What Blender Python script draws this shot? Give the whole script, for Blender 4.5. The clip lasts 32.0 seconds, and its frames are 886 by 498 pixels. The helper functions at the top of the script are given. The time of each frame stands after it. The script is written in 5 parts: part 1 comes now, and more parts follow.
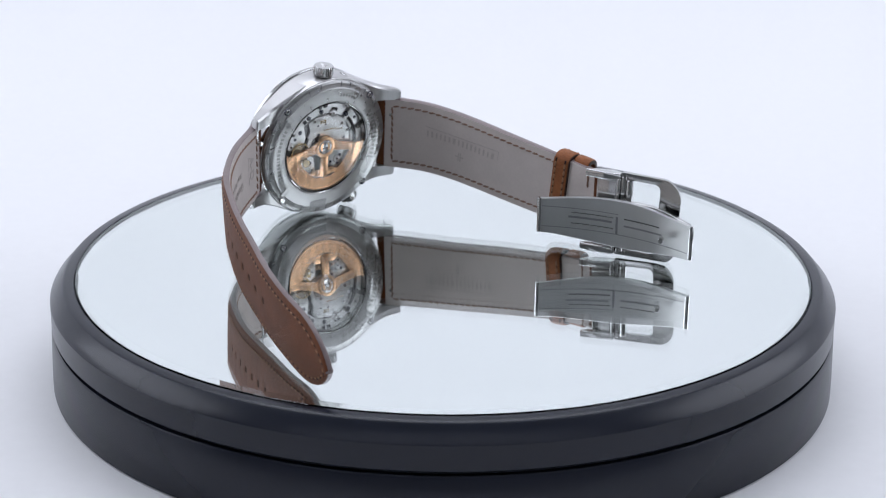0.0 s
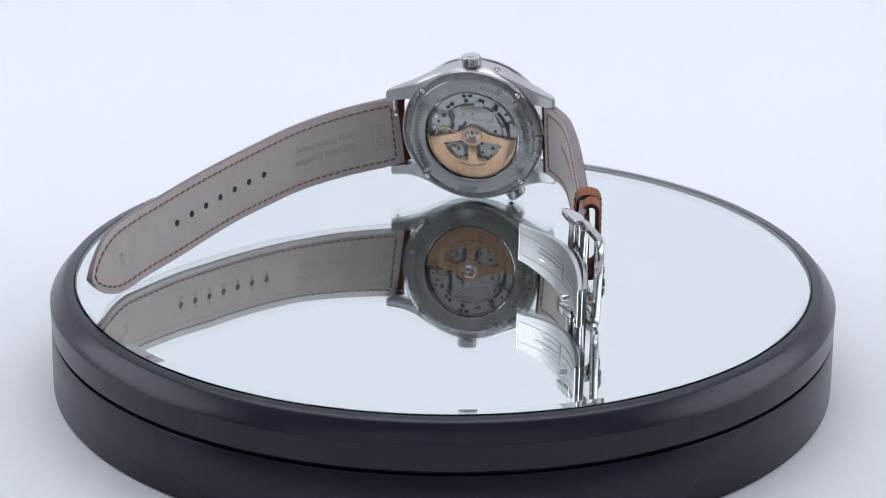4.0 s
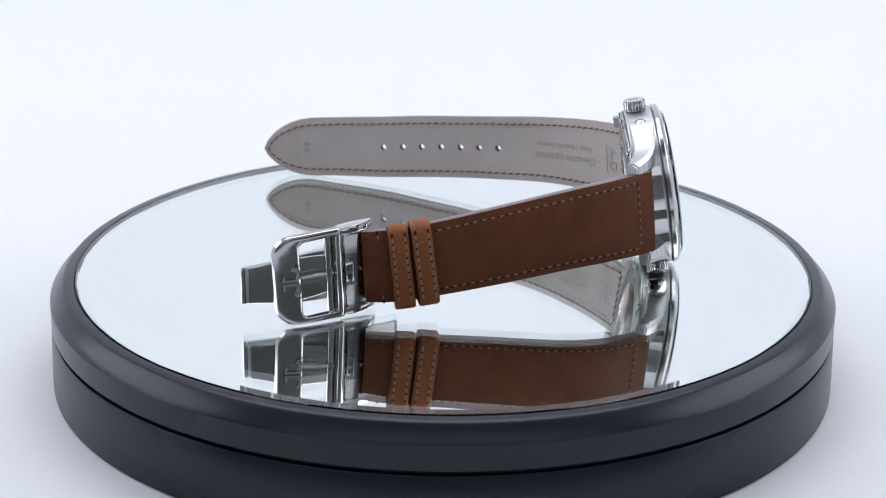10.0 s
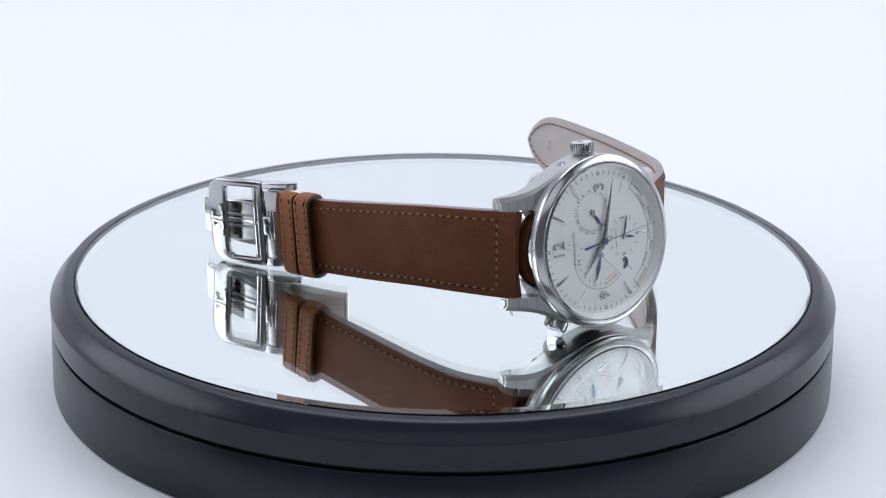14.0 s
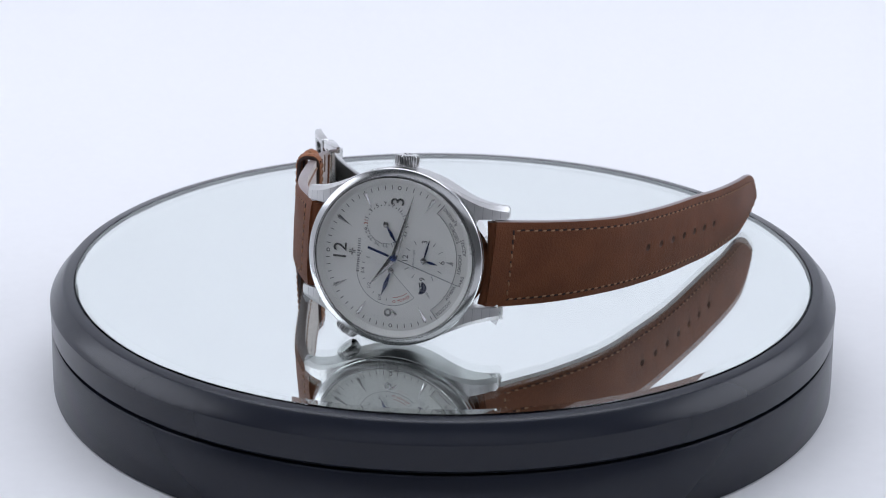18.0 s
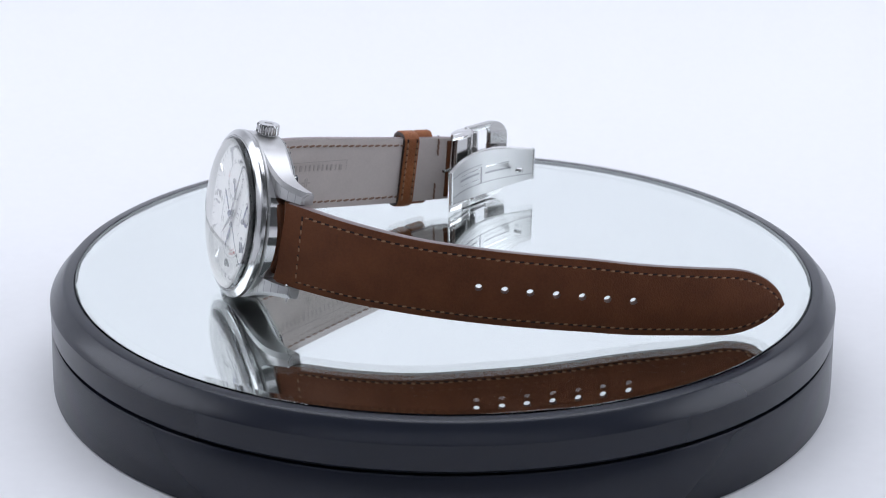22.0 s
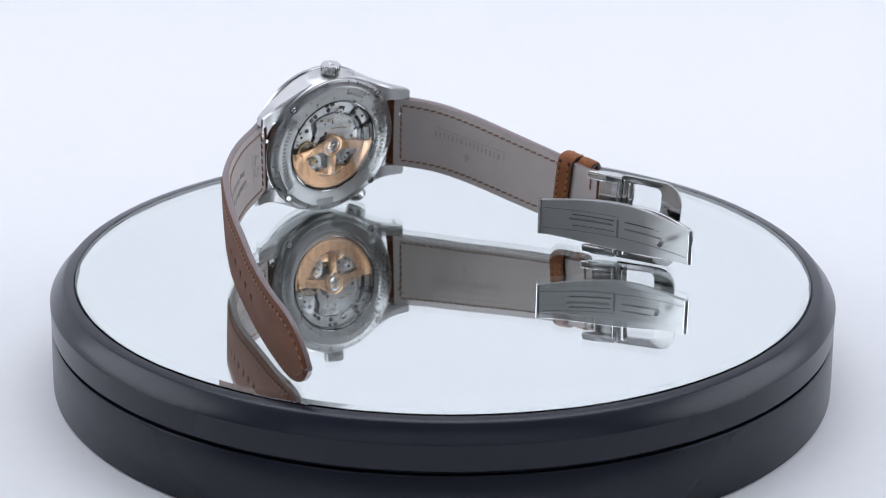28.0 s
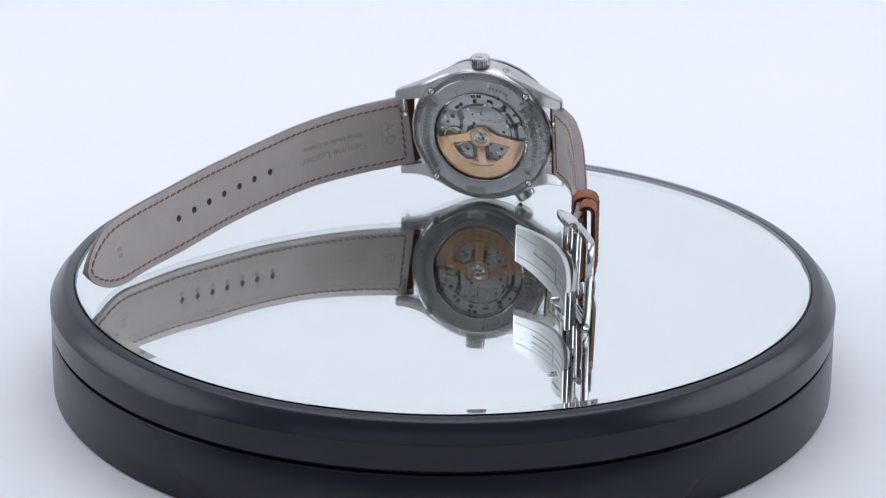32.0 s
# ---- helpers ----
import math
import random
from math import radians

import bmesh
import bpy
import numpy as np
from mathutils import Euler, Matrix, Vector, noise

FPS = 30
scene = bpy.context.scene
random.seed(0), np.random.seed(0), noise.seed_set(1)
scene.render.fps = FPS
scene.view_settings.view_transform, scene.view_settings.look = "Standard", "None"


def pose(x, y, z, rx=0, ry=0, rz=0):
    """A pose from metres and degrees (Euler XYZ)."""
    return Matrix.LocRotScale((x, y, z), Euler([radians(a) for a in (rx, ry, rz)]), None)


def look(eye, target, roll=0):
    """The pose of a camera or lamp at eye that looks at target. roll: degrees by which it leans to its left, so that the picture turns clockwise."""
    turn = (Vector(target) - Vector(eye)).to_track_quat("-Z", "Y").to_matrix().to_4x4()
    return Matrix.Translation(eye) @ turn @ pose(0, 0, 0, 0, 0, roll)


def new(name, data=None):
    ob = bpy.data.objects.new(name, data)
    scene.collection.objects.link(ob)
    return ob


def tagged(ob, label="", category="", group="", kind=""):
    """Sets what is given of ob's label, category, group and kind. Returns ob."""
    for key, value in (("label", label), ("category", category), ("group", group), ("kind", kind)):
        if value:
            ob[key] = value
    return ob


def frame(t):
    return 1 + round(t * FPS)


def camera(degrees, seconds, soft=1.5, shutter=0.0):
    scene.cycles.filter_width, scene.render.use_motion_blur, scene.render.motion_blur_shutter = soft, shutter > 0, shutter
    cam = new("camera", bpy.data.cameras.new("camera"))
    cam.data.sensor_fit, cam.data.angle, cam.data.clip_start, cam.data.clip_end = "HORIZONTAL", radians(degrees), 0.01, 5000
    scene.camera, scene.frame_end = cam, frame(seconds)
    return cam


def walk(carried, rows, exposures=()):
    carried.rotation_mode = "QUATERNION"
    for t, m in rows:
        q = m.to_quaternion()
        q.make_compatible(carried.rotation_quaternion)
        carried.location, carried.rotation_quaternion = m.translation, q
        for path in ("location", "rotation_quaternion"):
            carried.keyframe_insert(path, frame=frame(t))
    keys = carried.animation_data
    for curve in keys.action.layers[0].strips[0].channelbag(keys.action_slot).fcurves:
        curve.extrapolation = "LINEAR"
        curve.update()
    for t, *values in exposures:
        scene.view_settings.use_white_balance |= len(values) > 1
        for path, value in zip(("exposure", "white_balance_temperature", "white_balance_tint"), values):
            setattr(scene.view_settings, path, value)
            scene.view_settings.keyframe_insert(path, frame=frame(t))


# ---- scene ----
SECONDS = 32.0
TURN = -12.9620          # degrees a second, the turntable's speed
cam = camera(27.83, SECONDS, soft=1.0)
cam.data.dof.use_dof, cam.data.dof.focus_distance, cam.data.dof.aperture_fstop = True, 0.457, 32.0
EYE = Vector((0.0, -0.46325, 0.17178))
AIM = EYE + Vector((-0.000231, 0.94024, -0.34051))
walk(cam, [(0, look(EYE, AIM, 0.60)), (SECONDS, look(EYE, AIM, 0.60))], exposures=[
    (0, -0.09, 6500, 10), (2, -0.11, 6500, 10), (6, -0.13, 6500, 10), (9, -0.03, 6510, 10), (11, 0.00, 6530, 10), (13, -0.02, 6500, 10), (17, -0.08, 6500, 10),
    (19, -0.09, 6500, 10), (22, -0.04, 6500, 10), (24, 0.00, 6520, 10), (28, -0.08, 6510, 10), (29, -0.10, 6500, 10), (SECONDS, -0.10, 6500, 10)])

# ---------------------------------------------------------------- light
world = bpy.data.worlds.new("room")
scene.world = world
world.use_nodes = True
world.node_tree.nodes["Background"].inputs[0].default_value = (0.80, 0.88, 1.0, 1)
world.node_tree.nodes["Background"].inputs[1].default_value = 0.10


def softbox(name, eye, target, sx, sy, watts, colour=(0.852, 0.893, 1.0)):
    lamp = bpy.data.lights.new(name, "AREA")
    lamp.shape, lamp.size, lamp.size_y, lamp.energy, lamp.color = "RECTANGLE", sx, sy, watts, colour
    ob = new(name, lamp)
    ob.matrix_world = look(eye, target)
    return ob


softbox("softbox_top", (0, 0.25, 0.90), (0, 0.25, 0), 1.1, 0.7, 5.9)
softbox("softbox_west", (-0.80, 0.06, 0.38), (0, 0.02, 0.05), 0.7, 0.6, 3.0)
softbox("softbox_east", (0.80, 0.06, 0.38), (0, 0.02, 0.05), 0.7, 0.6, 3.0)

# ---------------------------------------------------------------- materials


def nodes_of(name):
    m = bpy.data.materials.new(name)
    m.use_nodes = True
    t = m.node_tree
    return m, t, t.nodes["Principled BSDF"]


def surface(name, colour, rough, metal=0.0, grain=0.0, scale=800.0, big=40.0, vary=0.15, bump=0.0, coat=0.0, stretch=None, rvary=0.0, spec=0.5):
    """A surface with fine grain and broad unevenness; stretch draws the grain out along one axis (brushed metal)."""
    m, t, b = nodes_of(name)
    n, l = t.nodes, t.links
    b.inputs["Metallic"].default_value = metal
    b.inputs["Roughness"].default_value = rough
    b.inputs["Coat Weight"].default_value = coat
    b.inputs["Coat Roughness"].default_value = 0.08
    b.inputs["Specular IOR Level"].default_value = spec
    co = n.new("ShaderNodeTexCoord")
    mp = n.new("ShaderNodeMapping")
    mp.inputs["Scale"].default_value = stretch or (1, 1, 1)
    l.new(co.outputs["Object"], mp.inputs["Vector"])
    fine = n.new("ShaderNodeTexNoise")
    fine.inputs["Scale"].default_value = scale
    fine.inputs["Detail"].default_value = 4
    l.new(mp.outputs[0], fine.inputs["Vector"])
    wide = n.new("ShaderNodeTexNoise")
    wide.inputs["Scale"].default_value = big
    wide.inputs["Detail"].default_value = 3
    l.new(co.outputs["Object"], wide.inputs["Vector"])
    mix = n.new("ShaderNodeMath")
    mix.operation = "ADD"
    l.new(fine.outputs["Fac"], mix.inputs[0])
    l.new(wide.outputs["Fac"], mix.inputs[1])
    ramp = n.new("ShaderNodeMapRange")
    ramp.inputs["From Min"].default_value, ramp.inputs["From Max"].default_value = 0.7, 1.3
    ramp.inputs["To Min"].default_value, ramp.inputs["To Max"].default_value = 1 - vary, 1 + vary
    l.new(mix.outputs[0], ramp.inputs["Value"])
    vm = n.new("ShaderNodeVectorMath")
    vm.operation = "SCALE"
    vm.inputs[0].default_value = colour
    l.new(ramp.outputs[0], vm.inputs["Scale"])
    l.new(vm.outputs[0], b.inputs["Base Color"])
    if rvary:
        rr = n.new("ShaderNodeMapRange")
        rr.inputs["From Min"].default_value, rr.inputs["From Max"].default_value = 0.7, 1.3
        rr.inputs["To Min"].default_value, rr.inputs["To Max"].default_value = max(0.01, rough - rvary), rough + rvary
        l.new(mix.outputs[0], rr.inputs["Value"])
        l.new(rr.outputs[0], b.inputs["Roughness"])
    if bump:
        bp = n.new("ShaderNodeBump")
        bp.inputs["Strength"].default_value = bump
        bp.inputs["Distance"].default_value = 0.0002
        l.new(fine.outputs["Fac"], bp.inputs["Height"])
        l.new(bp.outputs[0], b.inputs["Normal"])
    return m


def leather(name, colour, rough, cell, bump, vary, coat=0.0):
    """Grained hide: small pebbles over a slow change of tone."""
    m, t, b = nodes_of(name)
    n, l = t.nodes, t.links
    b.inputs["Roughness"].default_value = rough
    b.inputs["Coat Weight"].default_value = coat
    b.inputs["Coat Roughness"].default_value = 0.35
    b.inputs["Specular IOR Level"].default_value = 0.21
    co = n.new("ShaderNodeTexCoord")
    vo = n.new("ShaderNodeTexVoronoi")
    vo.inputs["Scale"].default_value = cell
    no = n.new("ShaderNodeTexNoise")
    no.inputs["Scale"].default_value, no.inputs["Detail"].default_value = 120, 6
    wo = n.new("ShaderNodeTexNoise")
    wo.inputs["Scale"].default_value, wo.inputs["Detail"].default_value = 1500, 3
    for k in (vo, no, wo):
        l.new(co.outputs["Object"], k.inputs["Vector"])
    add = n.new("ShaderNodeMath")
    add.operation = "MULTIPLY_ADD"
    add.inputs[1].default_value = 0.6
    l.new(wo.outputs["Fac"], add.inputs[0])
    l.new(no.outputs["Fac"], add.inputs[2])
    mr = n.new("ShaderNodeMapRange")
    mr.inputs["From Min"].default_value, mr.inputs["From Max"].default_value = 0.5, 1.1
    mr.inputs["To Min"].default_value, mr.inputs["To Max"].default_value = 1 - vary, 1 + vary
    l.new(add.outputs[0], mr.inputs["Value"])
    vm = n.new("ShaderNodeVectorMath")
    vm.operation = "SCALE"
    vm.inputs[0].default_value = colour
    l.new(mr.outputs[0], vm.inputs["Scale"])
    l.new(vm.outputs[0], b.inputs["Base Color"])
    sm = n.new("ShaderNodeMath")
    sm.operation = "MULTIPLY_ADD"
    sm.inputs[1].default_value = 0.5
    l.new(wo.outputs["Fac"], sm.inputs[0])
    l.new(vo.outputs["Distance"], sm.inputs[2])
    bp = n.new("ShaderNodeBump")
    bp.inputs["Strength"].default_value = bump
    bp.inputs["Distance"].default_value = 0.00022
    l.new(sm.outputs[0], bp.inputs["Height"])
    l.new(bp.outputs[0], b.inputs["Normal"])
    return m


def glass(name, colour=(1, 1, 1), ior=1.5, rough=0.0):
    m, t, b = nodes_of(name)
    g = t.nodes.new("ShaderNodeBsdfGlass")
    g.inputs["Color"].default_value = (*colour, 1)
    g.inputs["IOR"].default_value, g.inputs["Roughness"].default_value = ior, rough
    t.links.new(g.outputs[0], t.nodes["Material Output"].inputs[0])
    return m


BROWN = leather("brown_leather", (0.141, 0.0470, 0.0182), 0.56, 2600, 0.50, 0.22, 0.0)
LOOP = leather("keeper_leather", (0.275, 0.096, 0.036), 0.54, 2400, 0.55, 0.25, 0.0)
LINING = leather("grey_lining", (0.60, 0.54, 0.51), 0.62, 3600, 0.14, 0.06)
EDGE = surface("edge_paint", (0.20, 0.155, 0.152), 0.30, scale=900, vary=0.14, bump=0.1)
THREAD = surface("tan_thread", (0.30, 0.158, 0.084), 0.7, scale=3000, vary=0.25, bump=0.5)
THREAD_BACK = surface("russet_thread", (0.26, 0.155, 0.108), 0.75, scale=3000, vary=0.25, bump=0.5)
KEEPER_EDGE = surface("keeper_edge_paint", (0.040, 0.018, 0.012), 0.42, scale=900, vary=0.2, bump=0.2)
PUNCH = surface("hole_wall", (0.16, 0.10, 0.08), 0.8, scale=1500)
STEEL = surface("polished_steel", (0.66, 0.655, 0.65), 0.07, 1.0, scale=500, vary=0.03, rvary=0.03)
SATIN = surface("satin_steel", (0.74, 0.735, 0.73), 0.21, 1.0, scale=260, vary=0.03, rvary=0.02)
BRUSHED = surface("brushed_steel", (0.55, 0.545, 0.54), 0.34, 1.0, scale=700, vary=0.06, rvary=0.05, stretch=(1, 1, 14))
BLADE = surface("satin_blade", (0.57, 0.575, 0.57), 0.36, 1.0, scale=300, vary=0.03, rvary=0.03)
BACKSTEEL = surface("back_steel", (0.41, 0.41, 0.405), 0.29, 1.0, scale=400, vary=0.05, rvary=0.04)
PANEL = surface("matt_engraved_panel", (0.38, 0.38, 0.372), 0.30, 1.0, scale=900, vary=0.06, rvary=0.05)
PANEL_CUT = surface("engraved_letters", (0.27, 0.27, 0.265), 0.42, 0.9, scale=900)
FILM_EDGE = surface("film_edge", (0.26, 0.265, 0.27), 0.45, 0.3, scale=900)
BUCKLE = surface("buckle_steel", (0.50, 0.497, 0.49), 0.15, 1.0, scale=300, vary=0.02, rvary=0.03)
ENGRAVED = surface("engraved_recess", (0.12, 0.12, 0.125), 0.40, 0.8, scale=900)
BEZEL = surface("bezel_steel", (0.52, 0.52, 0.515), 0.17, 1.0, scale=300, vary=0.02, rvary=0.02)
HANDSTEEL = surface("hand_steel", (0.29, 0.285, 0.28), 0.14, 1.0, vary=0.04)
# steel darkened to paint the shade inside slots and along ribs
SHADED_STEEL = surface("shadowed_recess", (0.30, 0.30, 0.31), 0.35, 1.0, scale=900, vary=0.1)
GOLD = surface("rose_gold", (0.90, 0.58, 0.36), 0.28, 1.0, scale=1500, vary=0.05, rvary=0.05)
BRASS = surface("gilt_brass", (0.55, 0.43, 0.25), 0.25, 1.0, scale=1500, vary=0.05)
# near-black that paints shade where the movement has deep gaps
CAVITY_SHADE = surface("cavity_shade", (0.07, 0.07, 0.075), 0.35, 0.9, scale=1500, vary=0.2)
MAINPLATE = surface("grey_mainplate", (0.20, 0.20, 0.205), 0.38, 1.0, scale=1500, vary=0.08)
RHODIUM = surface("rhodium_plate", (0.66, 0.66, 0.655), 0.34, 1.0, scale=1200, vary=0.03, rvary=0.03, stretch=(1, 6, 1))
JEWEL = surface("dark_jewel", (0.03, 0.035, 0.06), 0.08, spec=0.8)
DIAL = surface("silvered_dial", (0.86, 0.86, 0.825), 0.42, 0.0, scale=4000, vary=0.02)
SUBDIAL = surface("silvered_subdial", (0.83, 0.83, 0.795), 0.34, 0.0, scale=4000, vary=0.02)
PRINT = surface("black_print", (0.025, 0.025, 0.03), 0.5)
GREYPRINT = surface("grey_print", (0.18, 0.18, 0.19), 0.5)
REDPRINT = surface("red_print", (0.45, 0.06, 0.03), 0.5)
BLUED = surface("blued_steel", (0.020, 0.038, 0.135), 0.20, 0.9, vary=0.05)
NIGHT = surface("night_blue", (0.012, 0.018, 0.05), 0.3)
RUBBER = surface("black_plastic", (0.0095, 0.012, 0.021), 0.27, scale=300, vary=0.02, spec=0.36)
GROOVE = surface("groove_black", (0.008, 0.008, 0.009), 0.6)
EDGEGLASS = surface("ground_edge", (0.20, 0.235, 0.235), 0.5)
SILVER = surface("silvering", (0.945, 0.955, 0.95), 0.0, 1.0, vary=0.01)


def mirror_glass():
    """Clear float glass with a few specks of dust and hairline scratches."""
    m = glass("float_glass", (0.979, 0.997, 0.990), 1.52)
    t = m.node_tree
    n, l = t.nodes, t.links
    co = n.new("ShaderNodeTexCoord")
    masks = []
    for scale, stretch, low, high in ((260, (1, 1, 1), 0.735, 0.80), (45, (1, 34, 1), 0.715, 0.76), (30, (26, 1.5, 1), 0.725, 0.77)):
        mp = n.new("ShaderNodeMapping")
        mp.inputs["Scale"].default_value = stretch
        mp.inputs["Rotation"].default_value = (0, 0, 0.5)
        no = n.new("ShaderNodeTexNoise")
        no.inputs["Scale"].default_value = scale
        no.inputs["Detail"].default_value = 2
        mr = n.new("ShaderNodeMapRange")
        mr.inputs["From Min"].default_value, mr.inputs["From Max"].default_value = low, high
        mr.inputs["To Max"].default_value = 0.05
        l.new(co.outputs["Object"], mp.inputs["Vector"])
        l.new(mp.outputs[0], no.inputs["Vector"])
        l.new(no.outputs["Fac"], mr.inputs["Value"])
        masks.append(mr)
    top = masks[0]
    for k in masks[1:]:
        mx = n.new("ShaderNodeMath")
        mx.operation = "MAXIMUM"
        l.new(top.outputs[0], mx.inputs[0])
        l.new(k.outputs[0], mx.inputs[1])
        top = mx
    dust = n.new("ShaderNodeBsdfDiffuse")
    dust.inputs[0].default_value = (0.75, 0.75, 0.74, 1)
    mix = n.new("ShaderNodeMixShader")
    out = n["Material Output"]
    l.new(top.outputs[0], mix.inputs[0])
    l.new(out.inputs[0].links[0].from_socket, mix.inputs[1])
    l.new(dust.outputs[0], mix.inputs[2])
    l.new(mix.outputs[0], out.inputs[0])
    return m


FLOAT_GLASS = mirror_glass()
SAPPHIRE = glass("sapphire", (1, 1, 1), 1.45)


def frosted_film():
    """Thin white-clouded protective film."""
    m, t, b = nodes_of("clouded_film")
    b.inputs["Base Color"].default_value = (0.86, 0.87, 0.88, 1)
    b.inputs["Roughness"].default_value = 0.22
    clear, mix = t.nodes.new("ShaderNodeBsdfTransparent"), t.nodes.new("ShaderNodeMixShader")
    cloud = t.nodes.new("ShaderNodeTexNoise")
    cloud.inputs["Scale"].default_value = 700
    share = t.nodes.new("ShaderNodeMapRange")
    share.inputs["To Min"].default_value, share.inputs["To Max"].default_value = 0.12, 0.5
    t.links.new(cloud.outputs["Fac"], share.inputs["Value"])
    t.links.new(share.outputs[0], mix.inputs[0])
    t.links.new(clear.outputs[0], mix.inputs[1])
    t.links.new(b.outputs[0], mix.inputs[2])
    t.links.new(mix.outputs[0], t.nodes["Material Output"].inputs[0])
    return m


FILM = frosted_film()


def striped_metal(name, colour, rough, period, axis, share):
    """Plated metal brushed in broad stripes across one axis, each a little glossier or duller."""
    m = surface(name, colour, rough, 1.0, scale=1500, vary=0.02)
    t = m.node_tree
    n, l = t.nodes, t.links
    b = n["Principled BSDF"]
    co, wave = n.new("ShaderNodeTexCoord"), n.new("ShaderNodeTexWave")
    wave.bands_direction = axis
    wave.inputs["Scale"].default_value, wave.inputs["Distortion"].default_value = 0.314 / period, 0.0
    l.new(co.outputs["Object"], wave.inputs["Vector"])
    gloss, tone, vm = n.new("ShaderNodeMapRange"), n.new("ShaderNodeMapRange"), n.new("ShaderNodeVectorMath")
    gloss.inputs["To Min"].default_value, gloss.inputs["To Max"].default_value = rough - 0.03, rough + 0.03
    tone.inputs["To Min"].default_value, tone.inputs["To Max"].default_value = 1 - share, 1 + share
    l.new(wave.outputs["Fac"], gloss.inputs["Value"])
    l.new(wave.outputs["Fac"], tone.inputs["Value"])
    l.new(gloss.outputs[0], b.inputs["Roughness"])
    vm.operation = "SCALE"
    l.new(b.inputs["Base Color"].links[0].from_socket, vm.inputs[0])
    l.new(tone.outputs[0], vm.inputs["Scale"])
    l.new(vm.outputs[0], b.inputs["Base Color"])
    return m


ROTOR_GOLD = striped_metal("striped_rose_gold", (0.88, 0.55, 0.33), 0.22, 0.0024, "Y", 0.03)
STRIPED = striped_metal("striped_rhodium", (0.64, 0.64, 0.635), 0.32, 0.0026, "X", 0.07)
PAPER = surface("white_paper", (0.80, 0.80, 0.81), 0.75, scale=300, big=3, vary=0.012)
DARKWALL = surface("dim_wall", (0.48, 0.48, 0.48), 0.8, scale=60)

# ---------------------------------------------------------------- mesh helpers (millimetres)
MM = Matrix.Scale(0.001, 4)


def finish(bm, smooth=True, angle=35):
    bmesh.ops.recalc_face_normals(bm, faces=bm.faces)
    for f in bm.faces:
        f.smooth = smooth
    if smooth:
        for e in bm.edges:
            if len(e.link_faces) == 2 and e.calc_face_angle(0) > radians(angle):
                e.smooth = False


def part(name, bm, material, parent, label="", m=None, smooth=True, angle=35, flip=True):
    """Links a bmesh, in millimetres, as ONE mesh object under a thing or under a part."""
    if flip:
        finish(bm, smooth, angle)
    bm.transform(MM)
    me = bpy.data.meshes.new(name)
    bm.to_mesh(me)
    bm.free()
    me.materials.append(material)
    ob = new(name, me)
    if parent:
        ob.parent = parent
    if m is not None:
        ob.matrix_basis = m
    return tagged(ob, label)


def again(ob, m, parent=None):
    """Another piece on the same mesh."""
    o = new(ob.name.split(".")[0], ob.data)
    o.parent = parent or ob.parent
    o.matrix_basis = m
    return o


def mm(x, y, z, rx=0, ry=0, rz=0):
    return pose(x / 1000, y / 1000, z / 1000, rx, ry, rz)


def lathe(profile, seg=96, bm=None, a0=0.0, a1=360.0):
    """Turns (radius, z) pairs round z."""
    bm = bm or bmesh.new()
    full = abs(a1 - a0) > 359.9
    n = seg if full else seg + 1
    rings = []
    for r, z in profile:
        if r < 1e-6:
            rings.append([bm.verts.new((0, 0, z))])
        else:
            rings.append([bm.verts.new((r * math.cos(radians(a0 + (a1 - a0) * k / seg)), r * math.sin(radians(a0 + (a1 - a0) * k / seg)), z)) for k in range(n)])
    for a, b in zip(rings, rings[1:]):
        for k in range(seg):
            j = (k + 1) % n
            q = []
            for v in (a[k % len(a)], a[j % len(a)], b[j % len(b)], b[k % len(b)]):
                if v not in q:
                    q.append(v)
            if len(q) > 2:
                bm.faces.new(q)
    return bm


def prism(points, z0, z1, bm=None, bevel=0.0):
    """Upright block on a plan of (x, y) points."""
    bm = bm or bmesh.new()
    lo = [bm.verts.new((x, y, z0)) for x, y in points]
    hi = [bm.verts.new((x, y, z1)) for x, y in points]
    faces = [bm.faces.new(lo[::-1]), bm.faces.new(hi)]
    n = len(points)
    for k in range(n):
        faces.append(bm.faces.new((lo[k], lo[(k + 1) % n], hi[(k + 1) % n], hi[k])))
    if bevel:
        es = {e for f in faces for e in f.edges}
        bmesh.ops.bevel(bm, geom=list(es), offset=bevel, segments=2, affect="EDGES", profile=0.6)
    return bm


def block(x0, x1, y0, y1, z0, z1, bevel=0.0, bm=None):
    return prism([(x0, y0), (x1, y0), (x1, y1), (x0, y1)], z0, z1, bm, bevel)


def rod(a, b, r, seg=16, bm=None, cap=0.0):
    """Round bar from a to b, with a small chamfer at its ends."""
    bm = bm or bmesh.new()
    a, b = Vector(a), Vector(b)
    d = b - a
    h = d.length
    q = d.to_track_quat("Z", "Y").to_matrix().to_4x4()
    c = cap or min(0.15 * r, 0.2 * h)
    before = len(bm.verts)
    lathe([(0, 0), (r - c, 0), (r, c), (r, h - c), (r - c, h), (0, h)], seg, bm)
    bm.verts.ensure_lookup_table()
    bmesh.ops.transform(bm, matrix=Matrix.Translation(a) @ q, verts=bm.verts[before:])
    return bm


